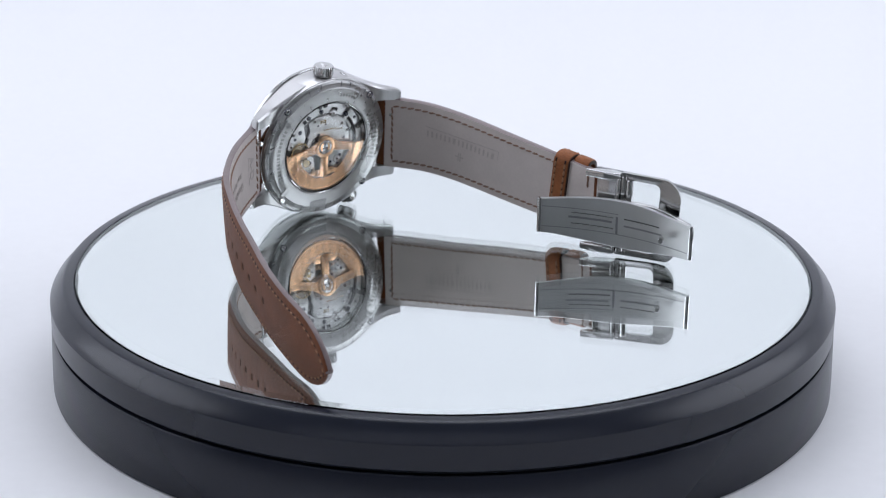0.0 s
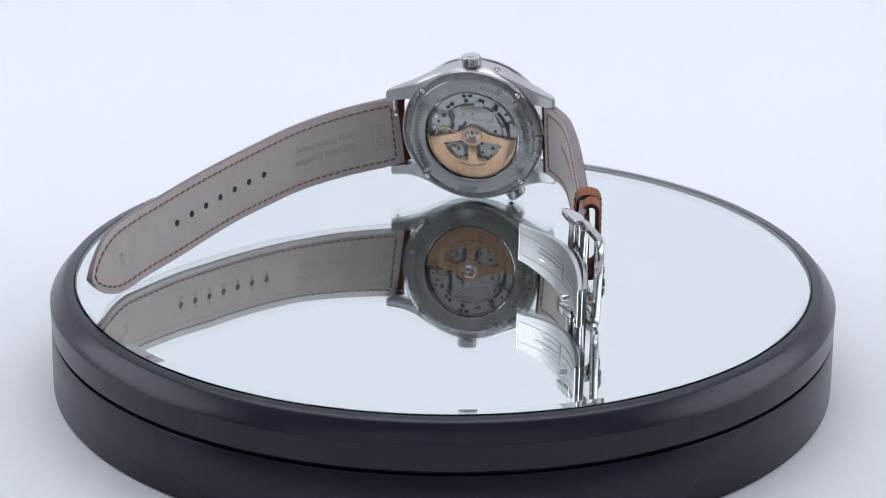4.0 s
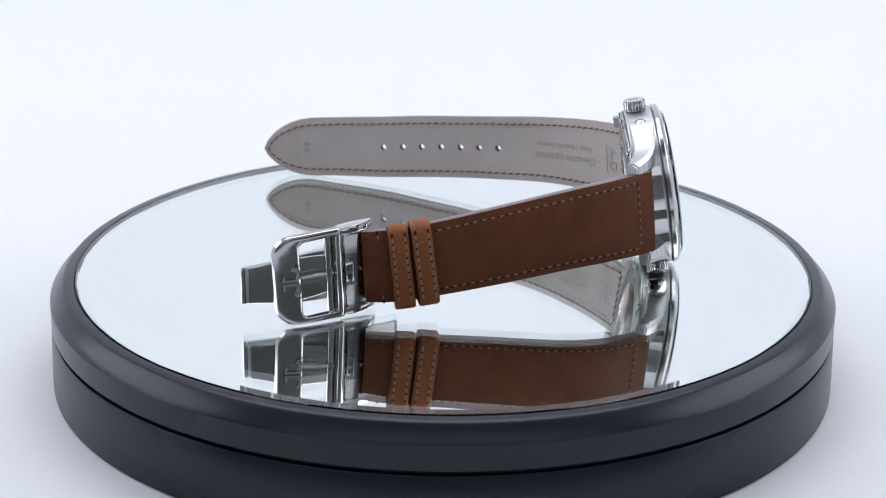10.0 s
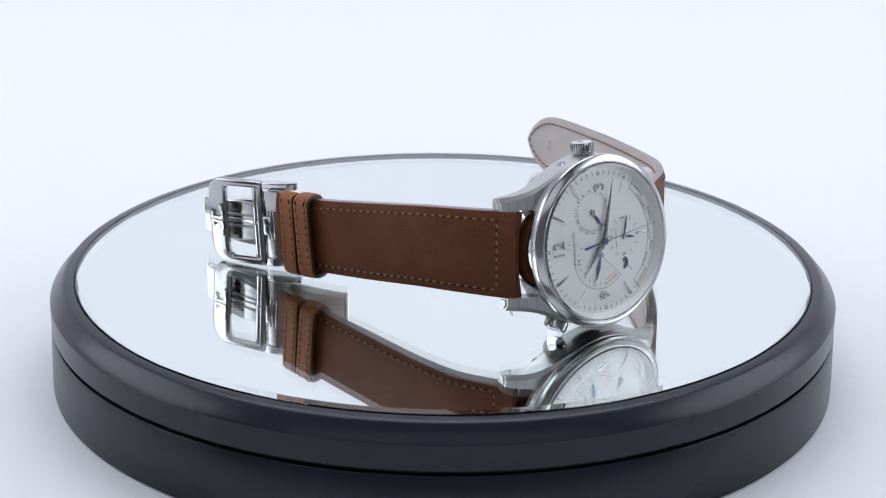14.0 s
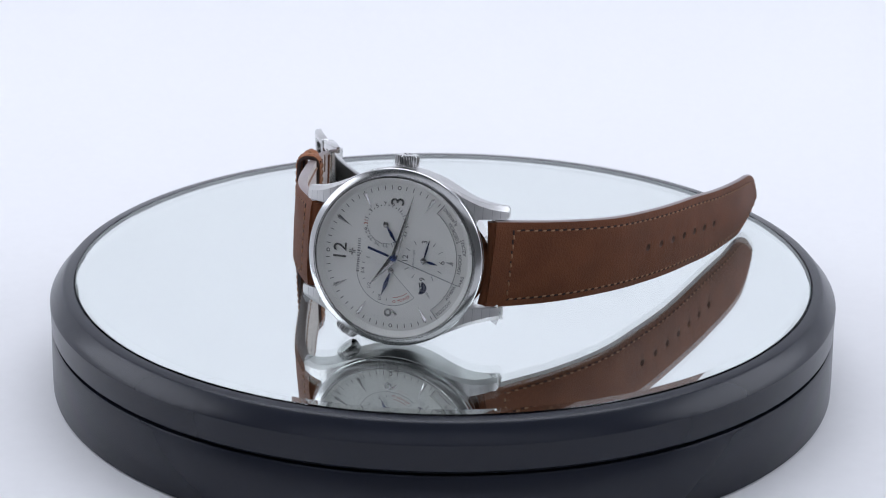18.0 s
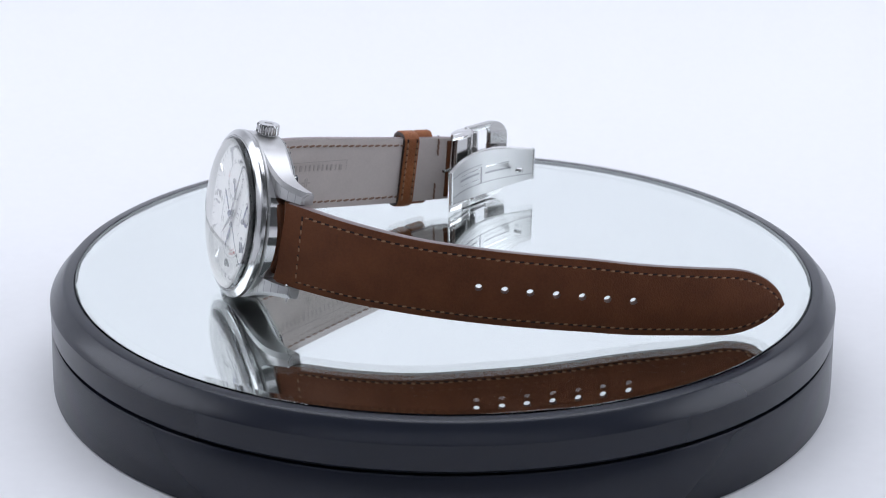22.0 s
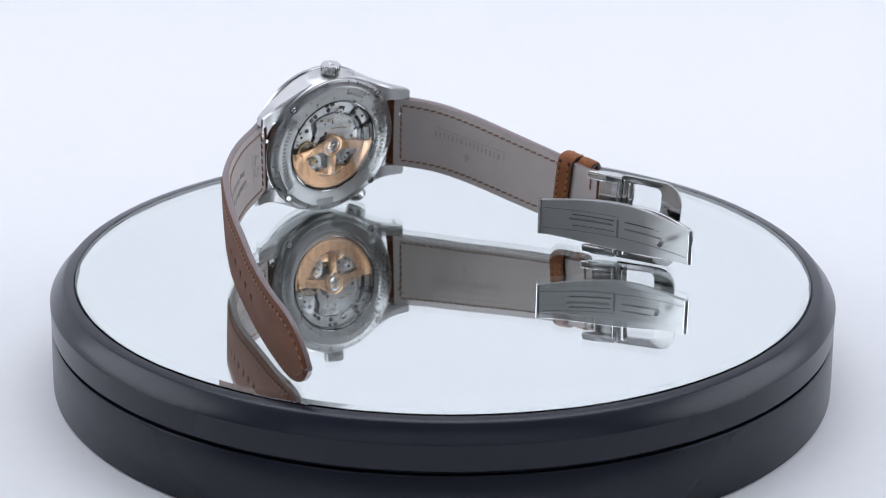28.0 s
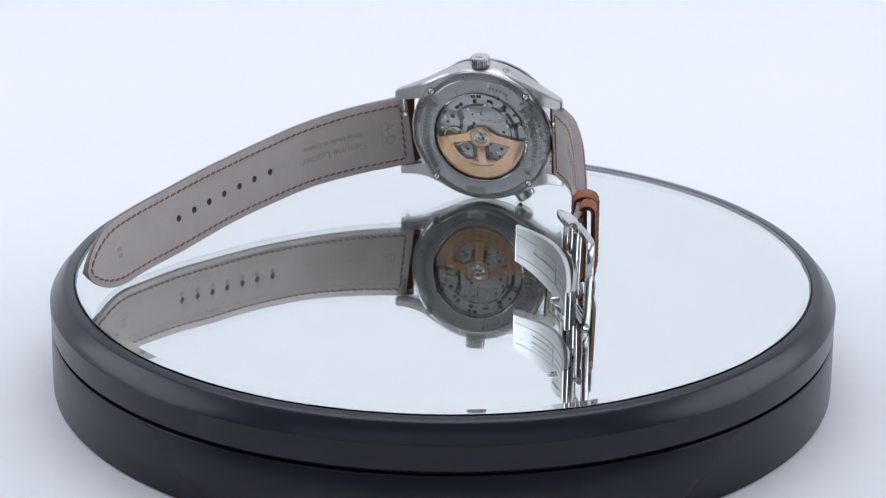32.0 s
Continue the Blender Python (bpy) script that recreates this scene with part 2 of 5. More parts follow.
def letters(text, size, depth=0.02, bend=None):
    """The built-in font as a mesh in the x-y plane, centred. bend: radius of the circle on which it is set (top outwards)."""
    cu = bpy.data.curves.new("text", "FONT")
    cu.body, cu.size, cu.extrude, cu.align_x, cu.align_y, cu.resolution_u = text, size, depth, "CENTER", "CENTER", 3
    ob = bpy.data.objects.new("text", cu)
    scene.collection.objects.link(ob)
    dg = bpy.context.evaluated_depsgraph_get()
    me = bpy.data.meshes.new_from_object(ob.evaluated_get(dg))
    bm = bmesh.new()
    bm.from_mesh(me)
    bpy.data.objects.remove(ob)
    bpy.data.curves.remove(cu)
    bpy.data.meshes.remove(me)
    if bend:
        for v in bm.verts:
            a, r = v.co.x / bend, bend + v.co.y
            v.co.x, v.co.y = r * math.sin(a), r * math.cos(a)
    return bm


def bars(widths, height, gap, depth=0.03, bend=None):
    """A row of plain bars in place of lettering."""
    bm = bmesh.new()
    total = sum(widths) + gap * (len(widths) - 1)
    x = -total / 2
    for w in widths:
        if bend:
            n = 3
            pts = [((bend - height / 2) * math.sin((x + w * k / n) / bend), (bend - height / 2) * math.cos((x + w * k / n) / bend)) for k in range(n + 1)]
            pts += [((bend + height / 2) * math.sin((x + w * k / n) / bend), (bend + height / 2) * math.cos((x + w * k / n) / bend)) for k in range(n, -1, -1)]
            prism(pts, 0, depth, bm)
        else:
            block(x, x + w, -height / 2, height / 2, 0, depth, 0, bm)
        x += w + gap
    return bm


# ---------------------------------------------------------------- setting: a white sweep in an open-fronted light tent
FLOOR_Z = -28.0


def sweep():
    """Floor and back in one sheet with a wide curve between them."""
    bm = bmesh.new()
    prof = [(-900, FLOOR_Z), (300, FLOOR_Z)]
    for k in range(1, 13):
        a = radians(90 * k / 12)
        prof.append((300 + 450 * math.sin(a), FLOOR_Z + 450 * (1 - math.cos(a))))
    prof.append((750, 1000))
    rows = [[bm.verts.new((x, y, z)) for x in (-850, -425, 0, 425, 850)] for y, z in prof]
    for a, b in zip(rows, rows[1:]):
        for k in range(4):
            bm.faces.new((a[k], a[k + 1], b[k + 1], b[k]))
    ob = part("backdrop", bm, PAPER, None, "seamless white paper sweep under and behind the turntable", flip=True)
    return tagged(ob, category="backdrop", kind="structure")


sweep()
for nm, x0, x1 in (("wall_west", -870, -852), ("wall_east", 852, 870)):
    tagged(part(nm, block(x0, x1, -450, 752, FLOOR_Z, 1000), PAPER, None, "white fabric side of the light tent", smooth=False), category="wall", kind="structure")
tagged(part("ceiling", block(-870, 870, -100, 752, 1002, 1020), PAPER, None, "white fabric roof of the light tent", smooth=False), category="ceiling", kind="structure")
tagged(part("wall_south", block(-2200, 2200, -1320, -1300, -1000, 2200), DARKWALL, None, "dim wall of the room outside the tent", smooth=False), category="wall", kind="structure")

# added reflector out of view: throws light back on surfaces facing the camera
tagged(part("bounce_flap", block(-600, 600, -572, -560, 345, 880), PAPER, None, "unseen white reflector over the camera, added to bounce light", smooth=False), category="wall", kind="structure")

# ---------------------------------------------------------------- turntable
turntable = tagged(new("turntable"), "black plastic rotating display stand with round mirror top", "turntable")
turntable.matrix_basis = mm(0, 0, FLOOR_Z)
drum = part("drum", lathe([(0, 0.3), (104.5, 0.3), (106.5, 0.06), (107.1, 0.45), (107.1, 4.0), (106.7, 16.0), (106.3, 16.6), (103.0, 16.7), (0, 16.7)], 192), RUBBER, turntable, "fixed lower drum in satin black plastic")
part("foot_ring", lathe([(90, 0), (104.0, 0), (104.0, 0.4), (90, 0.4)], 160), GROOVE, drum)
part("groove", lathe([(80, 16.6), (105.0, 16.6), (105.0, 17.6), (80, 17.6)], 160), GROOVE, drum)
ring = part("rim", lathe([(99.95, -12.0 + 0), (100.0, 0.35), (100.3, 0.6), (102.6, 0.5), (103.3, 0.1), (106.2, -3.1), (106.6, -3.8), (106.6, -10.0), (106.2, -10.5), (104, -10.6), (99.95, -12.0)], 256),
            RUBBER, turntable, "turning rim with a chamfered edge", mm(0, 0, -FLOOR_Z), angle=28)
pane = part("mirror", lathe([(0, -2.1), (99.8, -2.1), (99.8, 0.62), (99.6, 0.76), (97.4, 0.9), (0, 0.9)], 256), FLOAT_GLASS, turntable, "round mirror of thick greenish glass with a bevelled edge", mm(0, 0, -FLOOR_Z), angle=2)


def silver_leaf():
    """The mirror's silver layer, nibbled along its rim."""
    bm = lathe([(0, -2.08), (60, -2.08), (98.6, -2.08)], 360)
    for v in bm.verts:
        r = math.hypot(v.co.x, v.co.y)
        if r > 90:
            a = math.atan2(v.co.y, v.co.x)
            k = noise.noise((9 * math.cos(a), 9 * math.sin(a), 0.3)) + 0.6 * noise.noise((34 * math.cos(a), 34 * math.sin(a), 2.0))
            f = (99.2 + min(0.5, 0.7 * k)) / r
            v.co.x, v.co.y = v.co.x * f, v.co.y * f
    return bm


part("silvering", silver_leaf(), SILVER, pane, "silver layer, chipped along its rim")
part("ground_edge", lathe([(99.45, -2.06), (99.45, 0.1), (99.55, 0.1), (99.55, -2.06), (99.45, -2.06)], 256), EDGEGLASS, pane, "ground grey-green edge of the mirror")
part("backing", lathe([(0, -2.2), (99.7, -2.2), (99.7, -2.4), (0, -2.4)], 128), GROOVE, pane)

# ---------------------------------------------------------------- wristwatch
BASE = Vector((-20.0, 10.0, 0.9))
watch = tagged(new("wristwatch"), "steel dress wristwatch with brown leather strap standing on edge", "watch")
OPEN = mm(-BASE.x, -BASE.y, -BASE.z)                      # space of the turntable seen from the watch's base
CASE = OPEN @ Matrix(((0.0897, 0.8058, -0.5853, -0.04104), (-0.1431, 0.592, 0.7931, 0.04542), (0.9856, 0.0126, 0.1685, 0.02330), (0, 0, 0, 1))) @ pose(0, 0, 0, 2.5, 0, 0) @ Matrix.Scale(1.085, 4)
# in the case's space x points to three o'clock, y to twelve, z out of the dial


def arc_pts(r, a0, a1, n):
    """Points on a circle; angles in degrees clockwise from twelve."""
    return [(r * math.sin(radians(a0 + (a1 - a0) * k / n)), r * math.cos(radians(a0 + (a1 - a0) * k / n))) for k in range(n + 1)]


def sector(r0, r1, a0, a1, z0, z1, n=24, bm=None, bevel=0.0):
    return prism(arc_pts(r1, a0, a1, n) + arc_pts(r0, a1, a0, n), z0, z1, bm, bevel)


def at_hour(r, deg, z=0.0, turn=True):
    """A pose on the dial at radius r, deg clockwise from twelve; turned so that local y points outwards."""
    return mm(r * math.sin(radians(deg)), r * math.cos(radians(deg)), z, 0, 0, -deg if turn else 0)


# ---- case
mid = part("mid_case", lathe([(17.2, -1.95), (19.6, -1.95), (19.82, -2.15), (19.85, -5.5), (19.7, -8.2), (19.45, -8.8), (17.5, -9.0), (16.8, -5.0), (17.2, -1.95)], 160), BRUSHED, watch, "brushed steel mid-case", CASE, angle=30)
for deg in (0, 180):
    part("polished_flank", sector(19.0, 19.9, deg - 29, deg + 29, -8.0, -2.5, 30), STEEL, mid, "polished case side between the lugs")
bezel = part("bezel", lathe([(17.4, -1.2), (18.0, 0.28), (18.15, 0.42), (18.32, 0.40), (18.40, 0.12), (18.52, 0.08), (18.62, 0.20), (19.5, -0.20), (19.85, -0.48), (20.0, -0.72), (20.02, -1.55), (19.9, -1.72), (19.5, -1.9), (17.5, -1.9), (17.4, -1.2)], 160), BEZEL, watch, "polished stepped bezel", CASE, angle=16)
part("rehaut", lathe([(16.5, -1.29), (17.6, 0.05), (17.75, 0.05), (17.2, -1.29)], 120), SUBDIAL, bezel, "silvered ring round the dial")
crystal = part("crystal", lathe([(0, 1.05), (6, 0.96), (11, 0.70), (15, 0.34), (17.9, 0.15), (17.95, 0.45), (17.75, 0.82), (17.2, 1.05), (15, 1.36), (11, 1.72), (6, 1.98), (0, 2.08)], 128), SAPPHIRE, watch, "slightly domed clear crystal", CASE)
crystal.visible_shadow = False


LUG = {"y": (6.5, 8.0, 10.0, 12.0, 14.0, 16.0, 18.0, 20.0, 21.6, 22.8, 23.4), "x": (18.65, 18.25, 17.4, 16.4, 15.4, 14.5, 13.8, 13.3, 13.05, 12.9, 12.8),
       "top": (-2.0, -2.05, -2.2, -2.45, -2.8, -3.3, -4.05, -5.2, -6.4, -7.5, -8.1), "low": (-8.5, -8.5, -8.4, -8.3, -8.2, -8.3, -8.7, -9.4, -10.1, -10.6, -10.8)}
STATIONS = [6.5, 7.5, 8.5, 9.5, 10.5, 11.5, 12.5, 13.5, 14.3, 15, 16, 17, 18, 19, 20, 20.8, 21.6, 22.2, 22.8, 23.4]


def lug_row(y):
    """Outer edge, top, underside and chamfer of a horn at a distance from the dial's middle."""
    x, top, low = (float(np.interp(y, LUG["y"], LUG[k])) for k in ("x", "top", "low"))
    return x, top, low, 0.25 + 0.05 * (y - 6.5)


def lug(sx, sy):
    """A horn that sweeps down from the case: flat top, sharp chamfer, upright flank, blunt tip."""
    bm = bmesh.new()
    rows = []
    for y in STATIONS:
        x, top, low, c = lug_row(y)
        rows.append([bm.verts.new((sx * a, sy * y, b)) for a, b in ((10.0, low), (10.0, top), (x - c, top), (x, top - c), (x, low + 0.45), (x - 0.45, low))])
    for a, b in zip(rows, rows[1:]):
        for k in range(6):
            bm.faces.new((a[k], a[(k + 1) % 6], b[(k + 1) % 6], b[k]))
    bm.faces.new(rows[0])
    bm.faces.new(rows[-1][::-1])
    tip = [e for f in bm.faces if len(f.verts) == 6 and abs(f.calc_center_median().y) > 20 for e in f.edges]
    bmesh.ops.bevel(bm, geom=tip, offset=0.35, segments=2, affect="EDGES")
    return bm


def lug_chamfer(sx, sy):
    """The polished chamfer between a horn's top and its flank."""
    bm = bmesh.new()
    rows = []
    for y in STATIONS[4:-1]:
        x, top, low, c = lug_row(y)
        rows.append([bm.verts.new((sx * a, sy * y, b)) for a, b in ((x - c - 0.02, top + 0.015), (x + 0.015, top - c - 0.02), (x - c, top - c))])
    for a, b in zip(rows, rows[1:]):
        for k in range(3):
            bm.faces.new((a[k], a[(k + 1) % 3], b[(k + 1) % 3], b[k]))
    bm.faces.new(rows[0])
    bm.faces.new(rows[-1][::-1])
    return bm


def film_cut(sx, sy, y):
    """The edge of a strip of protective film across a horn's top."""
    x, top, low, c = lug_row(y)
    x2, top2, low2, c2 = lug_row(y + 0.07)
    bm = bmesh.new()
    ring_ = [[bm.verts.new((sx * a, sy * b, z)) for a, b, z in ((10.1, yy, tt - 0.1), (xx - cc, yy, tt - 0.1), (xx - cc, yy, tt + 0.03), (10.1, yy, tt + 0.03))] for xx, tt, cc, yy in ((x, top, c, y), (x2, top2, c2, y + 0.07))]
    for k in range(4):
        bm.faces.new((ring_[0][k], ring_[0][(k + 1) % 4], ring_[1][(k + 1) % 4], ring_[1][k]))
    bm.faces.new(ring_[0])
    bm.faces.new(ring_[1][::-1])
    return bm


for sx in (1, -1):
    for sy in (1, -1):
        horn = part("lug", lug(sx, sy), BRUSHED, watch, "", CASE, angle=24)
        part("chamfer", lug_chamfer(sx, sy), STEEL, horn, "polished chamfer", angle=30)
        for y in (14.6, 16.3, 18.1, 20.0, 21.6):
            part("film_cut", film_cut(sx, sy, y + 0.3 * sx), FILM_EDGE, horn, smooth=False)
for sy in (1, -1):
    bar = part("spring_bar", rod((-10.4, sy * 21.9, -8.2), (10.4, sy * 21.9, -8.2), 0.75, 14), STEEL, watch, "", CASE)
    part("release_pin", rod((5.6, sy * 21.6, -8.4), (5.6, sy * 21.1, -10.0), 0.55, 12), STEEL, bar, "quick-release pin head")


def crown(r, h, teeth):
    """Fluted crown along +z."""
    bm = bmesh.new()
    n = teeth * 4
    rings = []
    for z, f in ((0.0, 0.90), (0.25, 1.0), (h - 0.45, 1.0), (h - 0.1, 0.90)):
        ring_ = []
        for k in range(n):
            a = 2 * math.pi * k / n
            rr = r * f * (1.0 if k % 4 in (0, 1) else 0.85 if f == 1.0 else 1.0)
            ring_.append(bm.verts.new((rr * math.cos(a), rr * math.sin(a), z)))
        rings.append(ring_)
    for a, b in zip(rings, rings[1:]):
        for k in range(n):
            bm.faces.new((a[k], a[(k + 1) % n], b[(k + 1) % n], b[k]))
    bm.faces.new(rings[0][::-1])
    top = [bm.verts.new((0.55 * r * math.cos(2 * math.pi * k / n), 0.55 * r * math.sin(2 * math.pi * k / n), h)) for k in range(n)]
    for k in range(n):
        bm.faces.new((rings[-1][k], rings[-1][(k + 1) % n], top[(k + 1) % n], top[k]))
    bm.faces.new(top)
    return bm


for nm, deg, r0, rad, h, teeth, lab in (("crown", 90, 19.9, 2.7, 2.7, 24, "fluted steel winding crown"), ("city_crown", 301.5, 19.9, 2.7, 2.7, 24, "fluted steel crown that sets the city disc")):
    m = CASE @ mm(0, 0, -5.9) @ at_hour(r0, deg) @ pose(0, 0, 0, -90, 0, 0)
    c = part(nm, crown(rad, h, teeth), STEEL, watch, lab, m, angle=30)
    part("crown_stem", rod((0, 0, -1.5), (0, 0, 0.2), 1.7), STEEL, c)
    emblem = block(-0.22, 0.22, -1.0, 1.0, h, h + 0.12)
    block(-0.9, 0.9, 0.5, 0.85, h, h + 0.12, 0, emblem)
    part("crown_emblem", emblem, SATIN, c, "raised plain emblem")
corrector = part("setting_pusher", lathe([(0, 0.12), (0.85, 0.12), (0.95, 0.02), (0.95, -0.6), (0, -0.6)], 28), STEEL, mid, "small round corrector in the case side", mm(0, 0, -5.4) @ at_hour(19.8, 68) @ pose(0, 0, 0, -90, 0, 0))
part("pusher_rim", lathe([(1.05, -0.3), (1.05, 0.05), (1.35, 0.05), (1.35, -0.3), (1.05, -0.3)], 28), ENGRAVED, corrector)
part("pusher_mark", sector(0.35, 0.55, 30, 330, 0.1, 0.17, 16), ENGRAVED, corrector)

# ---- dial
def dial_plate():
    """Disc with a curved window for the city ring."""
    bm = bmesh.new()
    radii, step = (0.0, 4.0, 8.0, 11.0, 14.05, 16.4, 16.9), 3
    grid = {}
    for i, r in enumerate(radii):
        for k in range(0, 360, step):
            grid[i, k] = bm.verts.new((r * math.sin(radians(k)), r * math.cos(radians(k)), -1.3)) if r else None
    c = bm.verts.new((0, 0, -1.3))
    for i in range(len(radii) - 1):
        for k in range(0, 360, step):
            j = (k + step) % 360
            if i == 4 and 129 <= k < 231:
                continue
            a = [c if i == 0 else grid[i, k], grid[i + 1, k], grid[i + 1, j]] + ([] if i == 0 else [grid[i, j]])
            bm.faces.new(a)
    edge = [e for e in bm.edges if len(e.link_faces) == 1]
    got = bmesh.ops.extrude_edge_only(bm, edges=edge)
    for v in got["geom"]:
        if isinstance(v, bmesh.types.BMVert):
            v.co.z = -1.62
    return bm


dial = part("dial", dial_plate(), DIAL, watch, "silvered white dial", CASE)
part("city_disc", lathe([(13.6, -1.64), (16.9, -1.64), (16.9, -1.8), (13.6, -1.8)], 96), SUBDIAL, dial, "printed city ring")
# dark strips round the city window paint the shadow line at its edge
part("window_shade", sector(14.0, 14.08, 129, 231, -1.30, -1.26, 40), HANDSTEEL, dial, "dark line painting the shade along the city window's edge")
for a0 in (129, 230.4):
    part("window_shade", sector(14.06, 16.4, a0, a0 + 0.5, -1.30, -1.26, 3), HANDSTEEL, dial)
for n_, text in ((12, "12"), (3, "3"), (9, "9")):
    part("numeral", letters(text, 4.3, 0.10), HANDSTEEL, dial, "applied steel numeral", at_hour(12.55, n_ * 30, -1.18, False), angle=20)
wedge = None
for hr in (1, 2, 4, 8, 10, 11, 6):
    if hr == 6:
        bm = prism([(-0.3, 0.0), (0.42, 1.7), (-0.42, 1.7)], -1.3, -1.0)
        part("hour_marker", bm, SATIN, dial, "", at_hour(11.6, 180))
        continue
    m = at_hour(12.0, hr * 30, -1.3)
    if wedge is None:
        bm = bmesh.new()
        a, b, c, d, e = (bm.verts.new(p) for p in ((0, 0, 0.02), (-0.48, 3.7, 0.02), (0.48, 3.7, 0.02), (0, 3.6, 0.42), (0, 0.3, 0.30)))
        for q in ((a, e, b), (a, c, e), (e, d, b), (e, c, d), (b, d, c), (a, b, c)):
            bm.faces.new(q)
        wedge = part("hour_marker", bm, STEEL, dial, "applied steel wedge", m, smooth=False)
    else:
        again(wedge, m)
tick = None
for k in range(60):
    if 21 < k < 39 or k % 15 == 0:
        continue
    m = at_hour(15.55, k * 6, -1.29)
    if tick is None:
        tick = part("minute_tick", block(-0.07, 0.07, -0.42, 0.42, 0, 0.02), PRINT, dial, "", m)
    else:
        again(tick, m)
for hr in (12, 3, 9):
    part("minute_pearl", lathe([(0.28, 0), (0.42, 0), (0.42, 0.04), (0.28, 0.04), (0.28, 0)], 20), PRINT, dial, "", at_hour(15.45, hr * 30, -1.29))


def flat_text(text, size, r, deg, mat, name="lettering", inward=False, centre=(0, 0), upright=False, z=-1.285, label=""):
    """Printing on the dial: on a circle round centre, top outwards or inwards, or standing upright."""
    if upright:
        m = mm(centre[0], centre[1], z) @ at_hour(r, deg, 0, False)
        return part(name, letters(text, size, 0.008), mat, dial, label, m)
    if inward:
        bm = letters(text, size, 0.008)
        for v in bm.verts:
            a, rr = v.co.x / r, r - v.co.y
            v.co.x, v.co.y = rr * math.sin(a), -rr * math.cos(a)
        return part(name, bm, mat, dial, label, mm(centre[0], centre[1], z, 0, 0, 180 - deg))
    return part(name, letters(text, size, 0.008, bend=r), mat, dial, label, mm(centre[0], centre[1], z, 0, 0, -deg))


for text, r, deg in (("R.JANEIRO", 15.65, 139), ("S.GEORGIA", 14.7, 152), ("AZORES", 15.65, 166), ("LONDON", 14.7, 180), ("PARIS", 15.65, 194), ("ATHENS", 14.7, 207), ("MOSCOW", 15.65, 221)):
    flat_text(text, 0.98, r, deg, PRINT, "city_name", True, z=-1.625)

# date counter
DC = (7.1, 2.5)
part("date_counter", lathe([(0, 0), (5.4, 0), (5.4, 0.015), (0, 0.015)], 64), SUBDIAL, dial, "finely grooved date counter", mm(*DC, -1.3))
for d in range(1, 32):
    a = d * 360 / 31 + 2
    if d % 2:
        flat_text(str(d), 1.3, 4.6, a, REDPRINT if d == 31 else PRINT, "date_numeral", centre=DC, z=-1.265)
    else:
        part("date_dot", lathe([(0, 0), (0.13, 0), (0.13, 0.02), (0, 0.02)], 10), PRINT, dial, "", mm(*DC, -1.275) @ at_hour(4.4, a))
# power reserve
PC = (-3.1, 0.7)
part("reserve_counter", sector(0.4, 7.9, 224, 388, -1.299, -1.293, 40), SUBDIAL, dial, "", mm(*PC, 0))
part("reserve_scale", sector(7.85, 7.95, 224, 388, -1.29, -1.27, 60), GREYPRINT, dial, "", mm(*PC, 0))
part("reserve_edge", block(-0.04, 0.04, 0, 7.9, -1.29, -1.27), GREYPRINT, dial, "", mm(*PC, 0, 0, 0, -224))
part("reserve_low_band", sector(6.05, 6.17, 230, 262, -1.285, -1.265, 20), REDPRINT, dial, "red low-reserve arc", mm(*PC, 0))
for text, deg, r, mat in (("0", 260, 7.0, REDPRINT), ("1/4", 289, 6.7, PRINT), ("1/2", 321, 6.2, PRINT), ("3/4", 354, 6.5, PRINT), ("1", 384, 6.0, PRINT)):
    flat_text(text, 1.15, r, deg, mat, "reserve_numeral", centre=PC, upright=True)
for deg in (275, 305, 338, 370):
    part("reserve_tick", block(-0.05, 0.05, -0.3, 0.3, 0, 0.02), PRINT, dial, "", mm(*PC, -1.285) @ at_hour(6.6, deg))
flat_text("POWER", 0.9, 7.0, 241, REDPRINT, "reserve_lettering", True, centre=PC)
# second time zone
ZC = (0.0, -6.6)
part("zone_counter", lathe([(0, 0), (5.2, 0), (5.2, 0.012), (0, 0.012)], 64), SUBDIAL, dial, "", mm(*ZC, -1.3))
for text, deg in (("12", 0), ("3", 90), ("6", 180), ("9", 270)):
    flat_text(text, 1.8, 4.2, deg, PRINT, "zone_numeral", centre=ZC, upright=True)
for h in range(12):
    if h % 3:
        part("zone_tick", block(-0.05, 0.05, -0.5, 0.5, 0, 0.015), PRINT, dial, "", mm(*ZC, -1.285) @ at_hour(4.3, h * 30))
part("lettering", letters("AUTOMATIQUE", 0.62, 0.008), GREYPRINT, dial, "", mm(0, -4.3, -1.27))
part("lettering", letters("SWISS MADE", 0.62, 0.008), GREYPRINT, dial, "", mm(-6.9, -7.5, -1.285, 0, 0, 40))
part("night_disc", sector(0.3, 1.45, 100, 280, -1.29, -1.27, 24), NIGHT, dial, "dark half of the day and night disc", mm(-6.2, -6.2, 0))
part("day_disc", sector(0.3, 1.45, -80, 100, -1.29, -1.275, 24), SUBDIAL, dial, "", mm(-6.2, -6.2, 0))
part("day_hand", prism([(-0.12, -1.2), (0.12, -1.2), (0.05, 1.4), (-0.05, 1.4)], -1.26, -1.2), BLUED, dial, "", mm(-6.2, -6.2, 0, 0, 0, 100))
